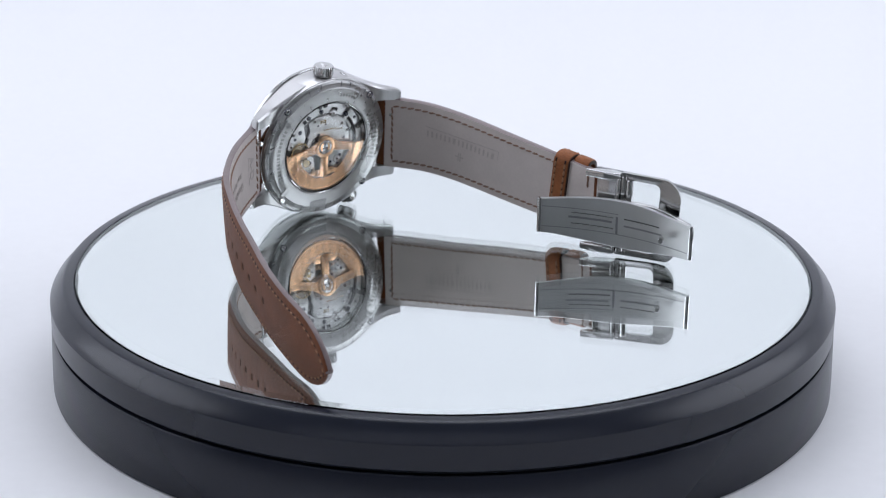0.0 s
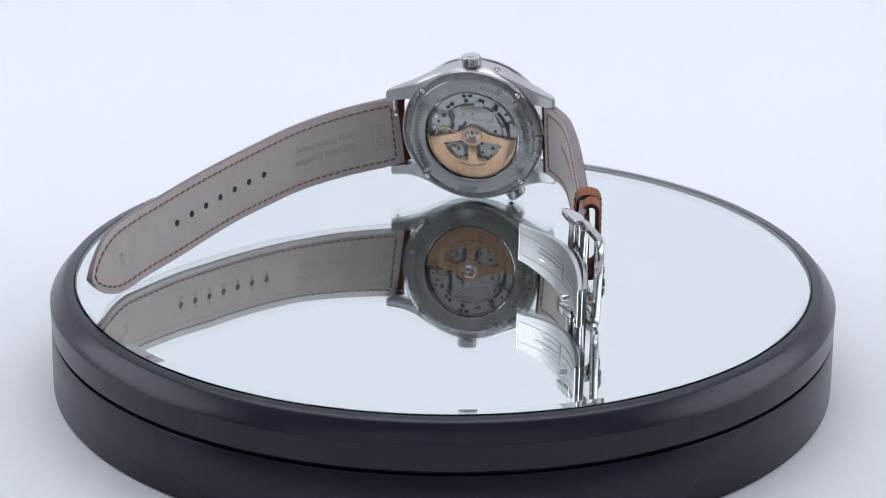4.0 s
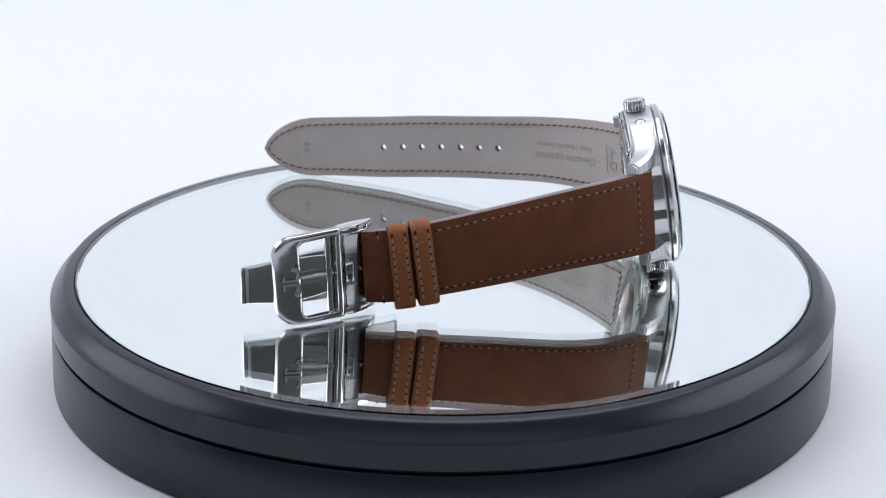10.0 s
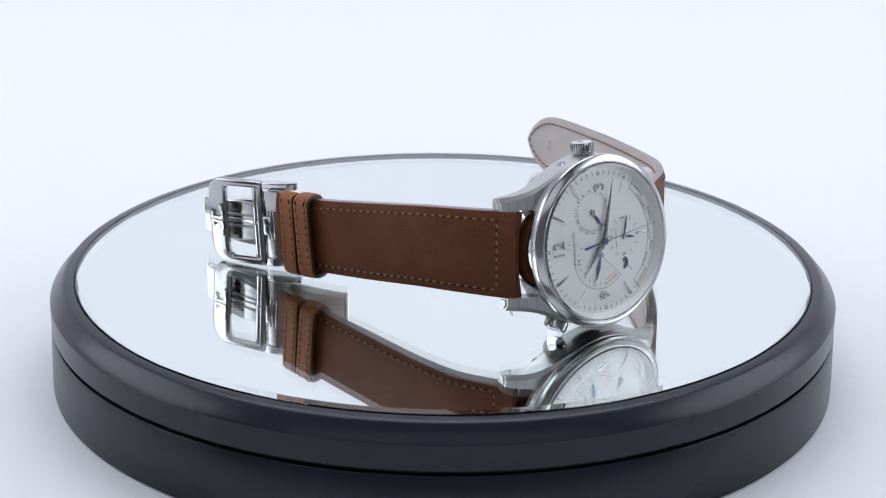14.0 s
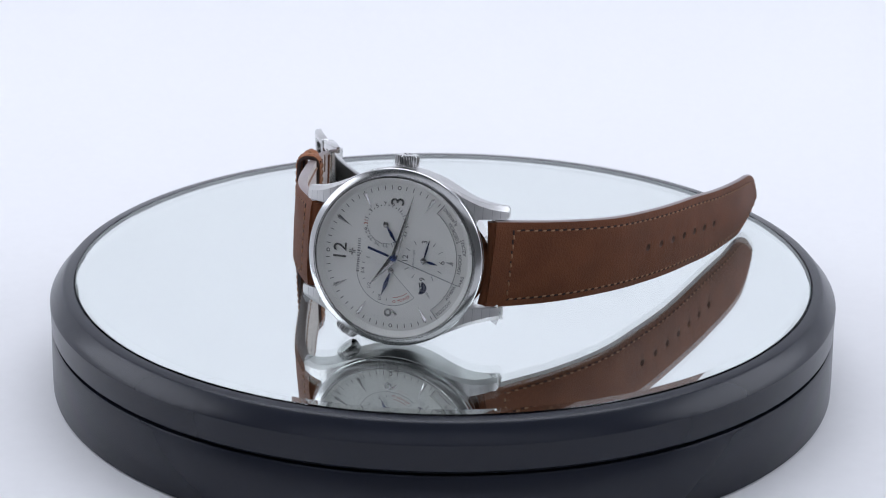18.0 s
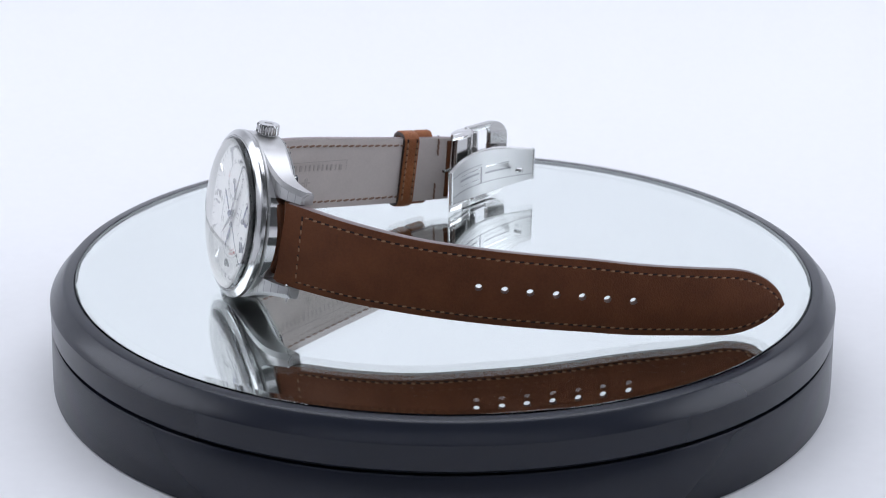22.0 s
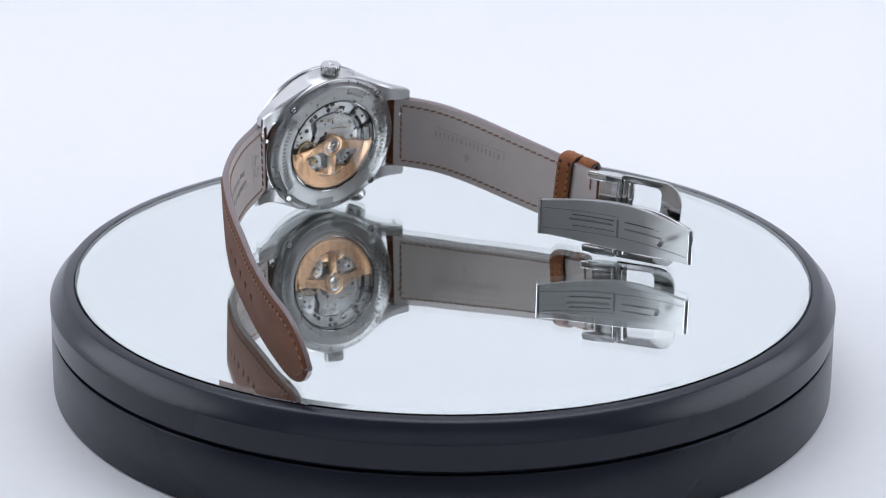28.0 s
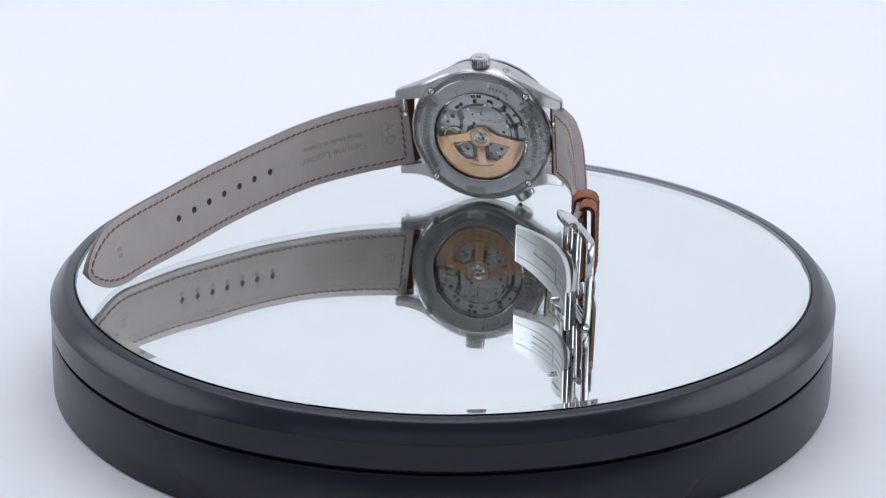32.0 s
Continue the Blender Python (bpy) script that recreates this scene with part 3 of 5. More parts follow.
# maker's mark, as plain shapes
part("maker_mark", bars([0.3, 0.18, 0.22, 0.2, 0.22, 0.2, 0.1, 0.25, 0.2, 0.35, 0.22, 0.2, 0.24, 0.2, 0.2], 0.62, 0.3, 0.02), GREYPRINT, dial, "line of plain bars", mm(-0.4, 8.4, -1.29))
mark = block(-0.75, -0.1, -0.12, 0.12, 0, 0.15)
block(0.1, 0.75, -0.12, 0.12, 0, 0.15, 0, mark)
block(-0.28, -0.1, -0.75, 0.75, 0, 0.15, 0, mark)
block(0.1, 0.28, -0.75, 0.75, 0, 0.15, 0, mark)
part("maker_emblem", mark, STEEL, dial, "", mm(0.3, 9.9, -1.3))


def dauphine(length, width, tail, z, h):
    """Faceted lance-shaped hand along +y with a ridge."""
    bm = bmesh.new()
    tip, base = bm.verts.new((0, length, z)), bm.verts.new((0, -tail, z))
    l, r = bm.verts.new((-width / 2, 0.6, z)), bm.verts.new((width / 2, 0.6, z))
    top = bm.verts.new((0, 0.6, z + h))
    ridge = bm.verts.new((0, length * 0.96, z + h * 0.5))
    for q in ((l, top, base), (base, top, r), (top, l, ridge), (top, ridge, r), (ridge, l, tip), (ridge, tip, r), (base, r, tip, l)):
        bm.faces.new(q)
    return bm


def on_dial(x, y, z, deg):
    return CASE @ mm(x, y, z, 0, 0, -deg)


hour_hand = part("hour_hand", dauphine(8.7, 1.9, 1.8, 0, 0.22), HANDSTEEL, watch, "faceted steel hour hand", on_dial(0, 0, -0.75, 309), smooth=False)
minute_hand = part("minute_hand", dauphine(15.0, 1.5, 2.2, 0, 0.22), HANDSTEEL, watch, "faceted steel minute hand", on_dial(0, 0, -0.45, 104), smooth=False)
second_hand = part("second_hand", prism([(-0.07, -1.0), (0.07, -1.0), (0.04, 15.6), (-0.04, 15.6)], 0, 0.08), BLUED, watch, "thin blued centre second hand", on_dial(0, 0, -0.15, 90))
part("counterweight", block(-0.27, 0.27, -6.3, -1.2, 0, 0.1), BLUED, second_hand)
part("hand_hub", lathe([(0, 0), (0.75, 0), (0.75, 0.25), (0.5, 0.4), (0, 0.42)], 24), BLUED, second_hand)


def counter_hand(name, x, y, deg, length, tail, label, fat=0.75):
    pts = [(-0.1, -tail), (0.1, -tail), (0.12, 0.4), (fat / 2, length * 0.55), (0.05, length), (-0.05, length), (-fat / 2, length * 0.55), (-0.12, 0.4)]
    h = part(name, prism(pts, 0, 0.12), BLUED, watch, label, on_dial(x, y, -1.1, deg))
    part("hub", lathe([(0, 0), (0.62, 0), (0.62, 0.2), (0.4, 0.3), (0, 0.3)], 20), HANDSTEEL, h)
    return h


counter_hand("date_hand", *DC, 236, 4.6, 0.8, "blued leaf-shaped date hand")
counter_hand("reserve_hand", *PC, 288, 5.9, 0.8, "blued leaf-shaped reserve hand", 1.0)
counter_hand("zone_hour_hand", *ZC, 191, 3.2, 0.7, "blued second-zone hour hand", 0.65)
counter_hand("zone_minute_hand", *ZC, 103, 4.8, 0.8, "blued second-zone minute hand", 0.42)

# ---- back
back = part("case_back", lathe([(13.3, -9.0), (13.3, -9.75), (13.45, -9.9), (13.75, -9.95), (17.2, -9.95), (17.35, -9.8), (17.6, -9.72), (18.6, -9.62), (19.2, -9.3), (19.35, -9.0), (13.3, -8.9)], 160), BACKSTEEL, watch, "steel case back ring", CASE, angle=20)
for deg in range(8, 360, 15):
    part("film_cut", block(-0.05, 0.05, 17.5, 19.05, -9.78, -9.5), FILM_EDGE, back, "", mm(0, 0, 0, 0, 0, deg + 3 * math.sin(deg)))
part("inner_ring", lathe([(12.45, -8.3), (12.75, -9.55), (13.2, -9.85), (13.3, -9.0), (12.9, -8.2), (12.45, -8.3)], 128), STEEL, back, "polished inner bevel")
for deg in (0, 180):
    panel = part("engraved_panel", sector(14.35, 17.0, deg - 38, deg + 38, -10.03, -9.9, 40, None, 0.05), PANEL, back, "matt arc-shaped panel")
    for sg in (-1, 1):
        part("panel_foot", sector(15.2, 17.9, deg + sg * 40 - 3.2, deg + sg * 40 + 3.2, -9.98, -9.6, 6, None, 0.05), PANEL, back, "stepped end of the panel")
window = part("back_window", lathe([(0, -9.55), (13.15, -9.55), (13.15, -9.75), (12.9, -9.83), (0, -9.83)], 96), SAPPHIRE, watch, "clear crystal in the case back", CASE)
window.visible_shadow = False
screw = None
for deg in (44.5, 135.5, 224.5, 315.5):
    m = at_hour(18.55, deg, -9.5) @ pose(0, 0, 0, 180, 0, 40 + deg)
    if screw is None:
        screw = part("screw", lathe([(0, -0.6), (0.78, -0.6), (0.78, 0.2), (0.66, 0.32), (0, 0.32)], 24), STEEL, back, "polished slotted screw", m)
        slot = part("screw_slot", block(-0.68, 0.68, -0.13, 0.13, 0.27, 0.34), JEWEL, screw)
        seat = part("screw_seat", lathe([(0.78, 0.0), (0.78, 0.22), (1.02, 0.22), (1.02, 0.0), (0.78, 0.0)], 24), JEWEL, screw)
    else:
        s = again(screw, m)
        again(slot, Matrix.Identity(4), s)
        again(seat, Matrix.Identity(4), s)
# engraved lettering as plain bars, read from behind
for deg, rad, high, widths in ((6, 15.75, 1.05, [.9, .7, .6, .6, .7, .7, 0, .6, .7, .8, .6, .7, .7, .5]), (179, 15.65, 1.0, [.7, .6, .6, .6, .6, .6, .3, .6, .6, .7, .6, .6, .6, .6, .6]),
                               (68, 15.4, 0.8, [.5, .5, .5, .5, .5, .5]), (258, 18.2, 0.75, [.4, .4, .4, 0, .4, .4, .4, .4]), (286, 18.2, 0.75, [.5, .4, .5])):
    run = -(1.1 * sum(widths) + 0.42 * (len(widths) - 1)) / 2
    for w in widths:
        if w:
            mid_a = math.degrees((run + 0.55 * w) / rad)
            part("engraving", bars([1.1 * w], high, 0.42, 0.04, bend=rad), PANEL_CUT, back, "plain engraved bar", mm(0, 0, -10.02 if rad < 16 and abs(deg - 68) > 1 else -9.94 if rad < 16 else -9.68) @ pose(0, 0, 0, 0, 180, 0) @ mm(0, 0, 0, 0, 0, deg - mid_a))
        run += 1.1 * w + 0.42
plate = part("movement", lathe([(0, -7.5), (12.8, -7.5), (12.8, -7.8), (0, -7.8)], 96), MAINPLATE, watch, "rhodium-plated watch movement", CASE)


def bridge(points, h, mat, name="bridge", label=""):
    """A plate of the movement; its plan in (towards twelve, towards three)."""
    return part(name, prism([(v, u) for u, v in points], -7.8 - h, -7.8, None, 0.10), mat, plate, label)


def round_plan(r0, r1, a0, a1, n=18):
    """Arc-shaped plan, angles in degrees from three o'clock towards twelve."""
    pts = [(r1 * math.sin(radians(a0 + (a1 - a0) * k / n)), r1 * math.cos(radians(a0 + (a1 - a0) * k / n))) for k in range(n + 1)]
    return pts + [(r0 * math.sin(radians(a1 + (a0 - a1) * k / n)), r0 * math.cos(radians(a1 + (a0 - a1) * k / n))) for k in range(n + 1)]


main_bridge = bridge([(-5.1, -0.4), (-5.6, 2.2), (-4.4, 5.2), (-5.4, 7.4), (-3.2, 8.6), (0.6, 8.9), (3.6, 8.3), (5.2, 7.2), (6.4, 6.6), (7.0, 4.6), (8.0, 2.6), (8.2, -0.6), (4.0, -2.0), (0.0, -3.0), (-3.4, -2.0)], 0.55, STRIPED, "main_bridge", "striped main bridge")
bridge(round_plan(9.4, 12.2, -56, 34), 0.40, RHODIUM, "rim_bridge", "narrow bridge along the movement's rim")
bridge(round_plan(9.0, 12.3, 40, 66), 0.48, RHODIUM, "rim_bridge")
bridge([(-11.6, 2.6), (-10.8, 5.4), (-8.2, 7.4), (-6.6, 6.6), (-5.9, 3.4), (-6.8, 0.2), (-9.0, 0.8)], 0.50, STRIPED, "balance_bridge", "bridge over the balance")
bridge(round_plan(8.6, 12.2, 74, 104), 0.34, RHODIUM, "barrel_cover", "ratchet cover")
bridge([(-8.2, -3.4), (-5.2, -1.6), (-3.0, -3.0), (-2.4, -6.2), (-4.2, -7.2), (-6.0, -6.6)], 0.45, RHODIUM)
bridge([(1.8, -2.0), (5.0, -1.6), (8.6, -3.2), (8.0, -5.6), (5.2, -7.4), (2.2, -6.4)], 0.45, RHODIUM)
bridge(round_plan(8.4, 12.2, 150, 230), 0.36, RHODIUM, "rim_bridge")
# solid dark blocks between the bridges, coloured as the shade of deep cavities
for pts in (round_plan(9.6, 10.5, 46, 92, 14), round_plan(11.2, 12.1, -12, -7, 4), round_plan(11.2, 12.1, -4, 2, 4), round_plan(9.9, 11.0, 11, 20, 6), round_plan(9.8, 10.7, -42, -36, 6), [(-5.4, 3.4), (-4.9, 3.0), (-5.7, 0.4), (-6.4, 0.0)], [(-3.6, 2.6), (-1.6, 3.4), (-2.6, 0.4), (-5.0, -1.2)]):
    part("cavity", prism([(v, u) for u, v in pts], -8.42, -7.75, None, 0.04), CAVITY_SHADE, plate, "dark block painting the shade of an opening between the bridges")
for x, y, r, mat in ((9.2, 2.4, 1.25, RHODIUM), (-2.6, -8.4, 1.5, BRASS), (-4.2, -5.2, 1.2, BRASS), (1.8, -10.6, 1.1, RHODIUM), (-4.6, 4.6, 1.2, RHODIUM)):
    g = part("gear_wheel", crown(r, 0.25, 26), mat, plate, "toothed wheel", mm(x, y, -8.2) @ pose(0, 0, 0, 180, 0, 0))
    part("arbor", rod((0, 0, 0.2), (0, 0, 0.5), 0.3), STEEL, g)
balance = part("balance_wheel", lathe([(2.5, 0), (2.9, 0), (2.9, 0.35), (2.5, 0.35), (2.5, 0)], 40), BRASS, plate, "gilt balance wheel", mm(-0.6, -7.6, -8.75))
for k in range(4):
    part("hairspring", lathe([(0.7 + 0.4 * k, 0.1), (0.78 + 0.4 * k, 0.1), (0.78 + 0.4 * k, 0.25), (0.7 + 0.4 * k, 0.25), (0.7 + 0.4 * k, 0.1)], 30), BRASS, balance)
jewel = None
for u, v, r in ((-1.4, 10.1, .62), (-5.3, 8.9, .6), (-7.8, 5.3, .62), (6.7, 8.0, .66), (-1.9, 3.5, .5), (6.4, 1.4, .48), (9.5, 6.6, .42), (2.2, 9.7, .36), (-9.3, 3.6, .4), (-2.2, 6.2, .28), (0.2, 6.3, .28), (-4.0, -4.3, .42), (2.5, -2.5, .42), (5.6, -3.7, .46), (2.6, -5.2, .38), (4.9, -6.0, .36), (-5.8, -4.6, .34)):
    m = mm(v, u, -8.36) @ pose(0, 0, 0, 180, 0, 0) @ Matrix.Diagonal((r / 0.5, r / 0.5, 1, 1))
    if jewel is None:
        jewel = part("jewel", lathe([(0, -0.3), (0.5, -0.3), (0.5, 0.02), (0.3, 0.08), (0, 0.02)], 16), JEWEL, plate, "", m)
    else:
        again(jewel, m)
for u, v in ((1.4, 9.0), (-9.8, 5.0), (-6.7, 1.4), (7.4, 3.4), (-3.4, 7.6), (5.4, 5.6), (11.0, 3.4), (-7.6, -3.6), (7.4, -4.6), (-3.0, -6.4), (10.6, -2.2), (-10.6, -1.4)):
    part("movement_screw", lathe([(0, -0.3), (0.5, -0.3), (0.5, 0.06), (0.4, 0.14), (0, 0.14)], 16), STEEL, plate, "", mm(v, u, -8.35) @ pose(0, 0, 0, 180, 0, 30))
for u, v, widths in ((-0.6, 7.4, [.5, .5, .5]), (-0.6, 6.9, [.5, .5, .5]), (1.6, 4.6, [.35, .35, .35, .35, 0.1, .35, .35, .35]), (4.6, 4.2, [.4, .4, .4, .4])):
    part("gilt_engraving", bars(widths, 0.34, 0.16, 0.04), BRASS, main_bridge, "line of plain gilt bars", mm(v, u, -8.36) @ pose(0, 0, 0, 180, 0, 0) @ pose(0, 0, 0, 0, 0, 90))

# rotor hangs towards nine o'clock
rotor = part("rotor", sector(9.3, 12.35, 183, 357, -9.25, -8.7, 56, None, 0.10), ROTOR_GOLD, watch, "striped rose gold winding rotor", CASE)
part("rotor_lip", sector(12.0, 12.4, 181, 359, -9.34, -8.75, 56, None, 0.06), GOLD, rotor, "polished rim of the rotor")
part("rotor_web", sector(8.3, 9.35, 200, 340, -9.16, -8.78, 44), ROTOR_GOLD, rotor)
part("rotor_spoke", prism([(-2.4, -1.15), (-2.4, 1.15), (-8.8, 1.35), (-8.8, -1.35)], -9.21, -8.75, None, 0.08), ROTOR_GOLD, rotor)
for sg in (1, -1):
    part("rotor_arm", prism([(2.35, 0.5 * sg), (2.2, 2.3 * sg), (0.5, 4.6 * sg), (-0.55, 9.6 * sg), (-0.55, 11.9 * sg), (-2.4, 11.6 * sg), (-3.4, 8.6 * sg), (-2.2, 7.8 * sg), (-1.3, 3.0 * sg), (-2.2, 1.0 * sg)], -9.185, -8.75, None, 0.08), ROTOR_GOLD, rotor)
    part("rotor_step", prism([(-6.4, 2.9 * sg), (-7.2, 4.4 * sg), (-8.8, 3.4 * sg), (-8.8, 1.2 * sg), (-6.4, 1.2 * sg)], -9.13, -8.76, None, 0.06), ROTOR_GOLD, rotor)
part("rotor_hub", lathe([(2.05, -8.6), (3.0, -8.6), (3.0, -9.30), (2.85, -9.36), (2.2, -9.36), (2.05, -8.6)], 48), GOLD, rotor)
part("bearing", lathe([(0, -8.7), (2.0, -8.7), (2.05, -9.2), (1.7, -9.3), (1.45, -9.15), (0, -9.2)], 40), SATIN, rotor, "steel ball bearing")
for k in range(3):
    part("bearing_hole", rod((0.62 * math.cos(k * 2.094), 0.62 * math.sin(k * 2.094), -9.24), (0.62 * math.cos(k * 2.094), 0.62 * math.sin(k * 2.094), -9.0), 0.27), JEWEL, rotor)
# raised dark arc, the slot's shade put into its colour
part("rotor_slot", sector(8.75, 9.0, 247, 293, -9.26, -9.0, 14), SHADED_STEEL, rotor)
# clear protective tape left on the back
tape = part("tape_scrap", block(-17.2, -15.2, -4.4, 0.9, -10.16, -10.10, 0.02), FILM, watch, "scrap of clear protective film", CASE)
tape.visible_shadow = False

# ---------------------------------------------------------------- strap


def smooth_path(ctrl, n=24):
    """A curve through rows of numbers, by Catmull-Rom, with the run along it in front."""
    c = np.array(ctrl, float)
    c = np.vstack([2 * c[0] - c[1], c, 2 * c[-1] - c[-2]])
    out = []
    for i in range(1, len(c) - 2):
        k0 = 0.0
        k1 = k0 + np.linalg.norm(c[i][:3] - c[i - 1][:3]) ** 0.5
        k2 = k1 + np.linalg.norm(c[i + 1][:3] - c[i][:3]) ** 0.5
        k3 = k2 + np.linalg.norm(c[i + 2][:3] - c[i + 1][:3]) ** 0.5
        for t in np.linspace(k1, k2, n, endpoint=False):
            a1 = (k1 - t) / (k1 - k0) * c[i - 1] + (t - k0) / (k1 - k0) * c[i]
            a2 = (k2 - t) / (k2 - k1) * c[i] + (t - k1) / (k2 - k1) * c[i + 1]
            a3 = (k3 - t) / (k3 - k2) * c[i + 1] + (t - k2) / (k3 - k2) * c[i + 2]
            b1 = (k2 - t) / (k2 - k0) * a1 + (t - k0) / (k2 - k0) * a2
            b2 = (k3 - t) / (k3 - k1) * a2 + (t - k1) / (k3 - k1) * a3
            out.append((k2 - t) / (k2 - k1) * b1 + (t - k1) / (k2 - k1) * b2)
    out.append(c[-2])
    out = np.array(out)
    run = np.concatenate([[0], np.cumsum(np.linalg.norm(np.diff(out[:, :3], axis=0), axis=1))])
    return run, out


class Band:
    """A strap laid along a curve. Rows: x, y, z, lean (degrees, top inwards), half width, thickness. side: +1 if outwards lies to the left of the run."""

    def __init__(self, ctrl, side, tip=0.0):
        self.run, self.row = smooth_path(ctrl)
        self.length, self.side, self.tip = self.run[-1], side, tip

    def at(self, s):
        return np.array([np.interp(s, self.run, self.row[:, k]) for k in range(6)])

    def half(self, s):
        h = self.at(s)[4]
        left = self.length - s
        if self.tip and left < self.tip:
            h *= max(0.0, 1 - (1 - left / self.tip) ** 2.2) ** 0.70
        return h

    def axes(self, s):
        a, b = self.at(max(0, s - 1.5)), self.at(min(self.length, s + 1.5))
        t = Vector(b[:3] - a[:3]).normalized()
        out = (Vector((-t.y, t.x, 0)) * self.side).normalized()
        up = t.cross(out)
        up = up if up.z > 0 else -up
        lean = radians(self.at(s)[3])
        u2 = up * math.cos(lean) - out * math.sin(lean)
        o2 = out * math.cos(lean) + up * math.sin(lean)
        return Vector(self.at(s)[:3]), t, u2, o2

    def point(self, s, v, w):
        c, t, u, o = self.axes(s)
        return c + u * v + o * w

    def face(self, s, v, outer):
        """Height of the hide over the middle plane: padded, falling off to the edges."""
        h, th = max(self.half(s), 0.01), self.at(s)[5]
        f = min(1.0, abs(v) / h)
        if outer:
            return th / 2 - 0.55 * f ** 6 - 0.10 * f * f
        return -th / 2 + 0.12 * f ** 8


def strap(name, band, holes, label, s0=3.6, s1=None):
    """Outer hide, lining, painted edge and punched holes."""
    s1 = s1 or band.length
    ss = list(np.arange(s0, s1 - 0.4, 1.6))
    if band.tip:
        ss = [s for s in ss if s < s1 - band.tip] + list(s1 - band.tip * (1 - np.linspace(0, 0.995, 16)))
    else:
        ss.append(s1)
    ss = [s for s in ss if all(abs(s - h) > 1.9 for h in holes)] + [h + d for h in holes for d in (-1.3, 1.3)]
    ss.sort()
    fr = [-1, -0.985, -0.95, -0.88, -0.75, -0.5, None, None, 0.5, 0.75, 0.88, 0.95, 0.985, 1]
    shells, rims = [], []
    for outer in (True, False):
        bm = bmesh.new()
        grid = []
        for s in ss:
            h = band.half(s)
            vs = [(-min(1.3, 0.25 * h) if i == 6 else min(1.3, 0.25 * h)) if f is None else f * h for i, f in enumerate(fr)]
            grid.append([bm.verts.new(band.point(s, v, band.face(s, v, outer))) for v in vs])
        for i in range(len(ss) - 1):
            mid_s = (ss[i] + ss[i + 1]) / 2
            hole = next((h for h in holes if abs(mid_s - h) < 0.2), None)
            for j in range(len(fr) - 1):
                q = (grid[i][j], grid[i + 1][j], grid[i + 1][j + 1], grid[i][j + 1])
                if not outer and ss[i] < s0 + 1.6:
                    continue
                if hole is not None and j == 6:
                    cs = []
                    for k in range(12):
                        a = radians(225 + 30 * k)
                        s, v = hole + 0.95 * math.cos(a), 0.95 * math.sin(a)
                        cs.append(bm.verts.new(band.point(s, v, band.face(s, v, outer) + (-0.12 if outer else 0.12))))
                    for k in range(4):
                        a, b = q[k], q[(k + 1) % 4]
                        c = [cs[(3 * k + d) % 12] for d in range(4)]
                        bm.faces.new((a, c[1], c[0]))
                        bm.faces.new((a, b, c[2], c[1]))
                        bm.faces.new((b, c[3], c[2]))
                    continue
                bm.faces.new(q)
        rims.append([[v.co.copy() for v in (row[0], row[-1])] for row in grid] + [[[v.co.copy() for v in grid[0]], [v.co.copy() for v in grid[-1]]]])
        shells.append(bm)
    body = part(name, shells[0], BROWN, watch, label, OPEN, angle=60)
    part("lining", shells[1], LINING, body, "smooth grey leather lining", angle=60)
    edge = bmesh.new()
    for side in (0, 1):
        strip = []
        for a, b in zip(rims[0][:-1], rims[1][:-1]):
            pa, pb = a[side], b[side]
            bulge = (pa - a[1 - side]).normalized() * 0.14
            strip.append([edge.verts.new(p) for p in (pa, pa.lerp(pb, 0.25) + bulge, pa.lerp(pb, 0.75) + bulge, pb)])
        for a, b in zip(strip, strip[1:]):
            for k in range(3):
                edge.faces.new((a[k], b[k], b[k + 1], a[k + 1]))
    for end in (0, 1):
        cap = bmesh.new() if end == 0 else edge
        a, b = [cap.verts.new(p) for p in rims[0][-1][end]], [cap.verts.new(p) for p in rims[1][-1][end]]
        for k in range(len(a) - 1):
            cap.faces.new((a[k], a[k + 1], b[k + 1], b[k]))
        if end == 0:
            part("turned_edge", cap, BROWN, body, "leather turned over at the case")
    part("painted_edge", edge, EDGE, body, "painted grey-mauve edge", angle=50)
    for h in holes:
        tube = bmesh.new()
        ra, rb = [], []
        for k in range(12):
            a = radians(30 * k)
            s, v = h + 0.95 * math.cos(a), 0.95 * math.sin(a)
            ra.append(tube.verts.new(band.point(s, v, band.face(s, v, True) - 0.12)))
            rb.append(tube.verts.new(band.point(s, v, band.face(s, v, False) + 0.12)))
        for k in range(12):
            tube.faces.new((ra[k], ra[(k + 1) % 12], rb[(k + 1) % 12], rb[k]))
        part("buckle_hole", tube, PUNCH, body)
    return body


def grain_of_thread(length, r):
    bm = lathe([(0, -length / 2), (r * 0.75, -length / 2 + 0.25), (r, -length * 0.15), (r, length * 0.15), (r * 0.75, length / 2 - 0.25), (0, length / 2)], 6)
    bm.transform(Matrix.Rotation(radians(90), 4, "Y"))
    return bm


STITCH = {}
SLIT = surface("awl_slit", (0.025, 0.012, 0.008), 0.9)


def pierced(ob, length):
    """Adds the dark awl hole at the stitch's end, as a second material on its mesh."""
    bm = bmesh.new()
    bm.from_mesh(ob.data)
    old = len(bm.faces)
    extra = prism([(length / 2 - 0.12, -0.22), (length / 2 + 1.0, -0.32), (length / 2 + 1.05, 0.16), (length / 2 - 0.12, 0.24)], -0.30, 0.03)
    extra.transform(MM)
    tmp = bpy.data.meshes.new("slit")
    extra.to_mesh(tmp)
    bm.from_mesh(tmp)
    bm.faces.ensure_lookup_table()
    for f in bm.faces[old:]:
        f.material_index = 1
    bm.to_mesh(ob.data)
    bm.free(), extra.free()
    bpy.data.meshes.remove(tmp)
    ob.data.materials.append(SLIT)
    return ob


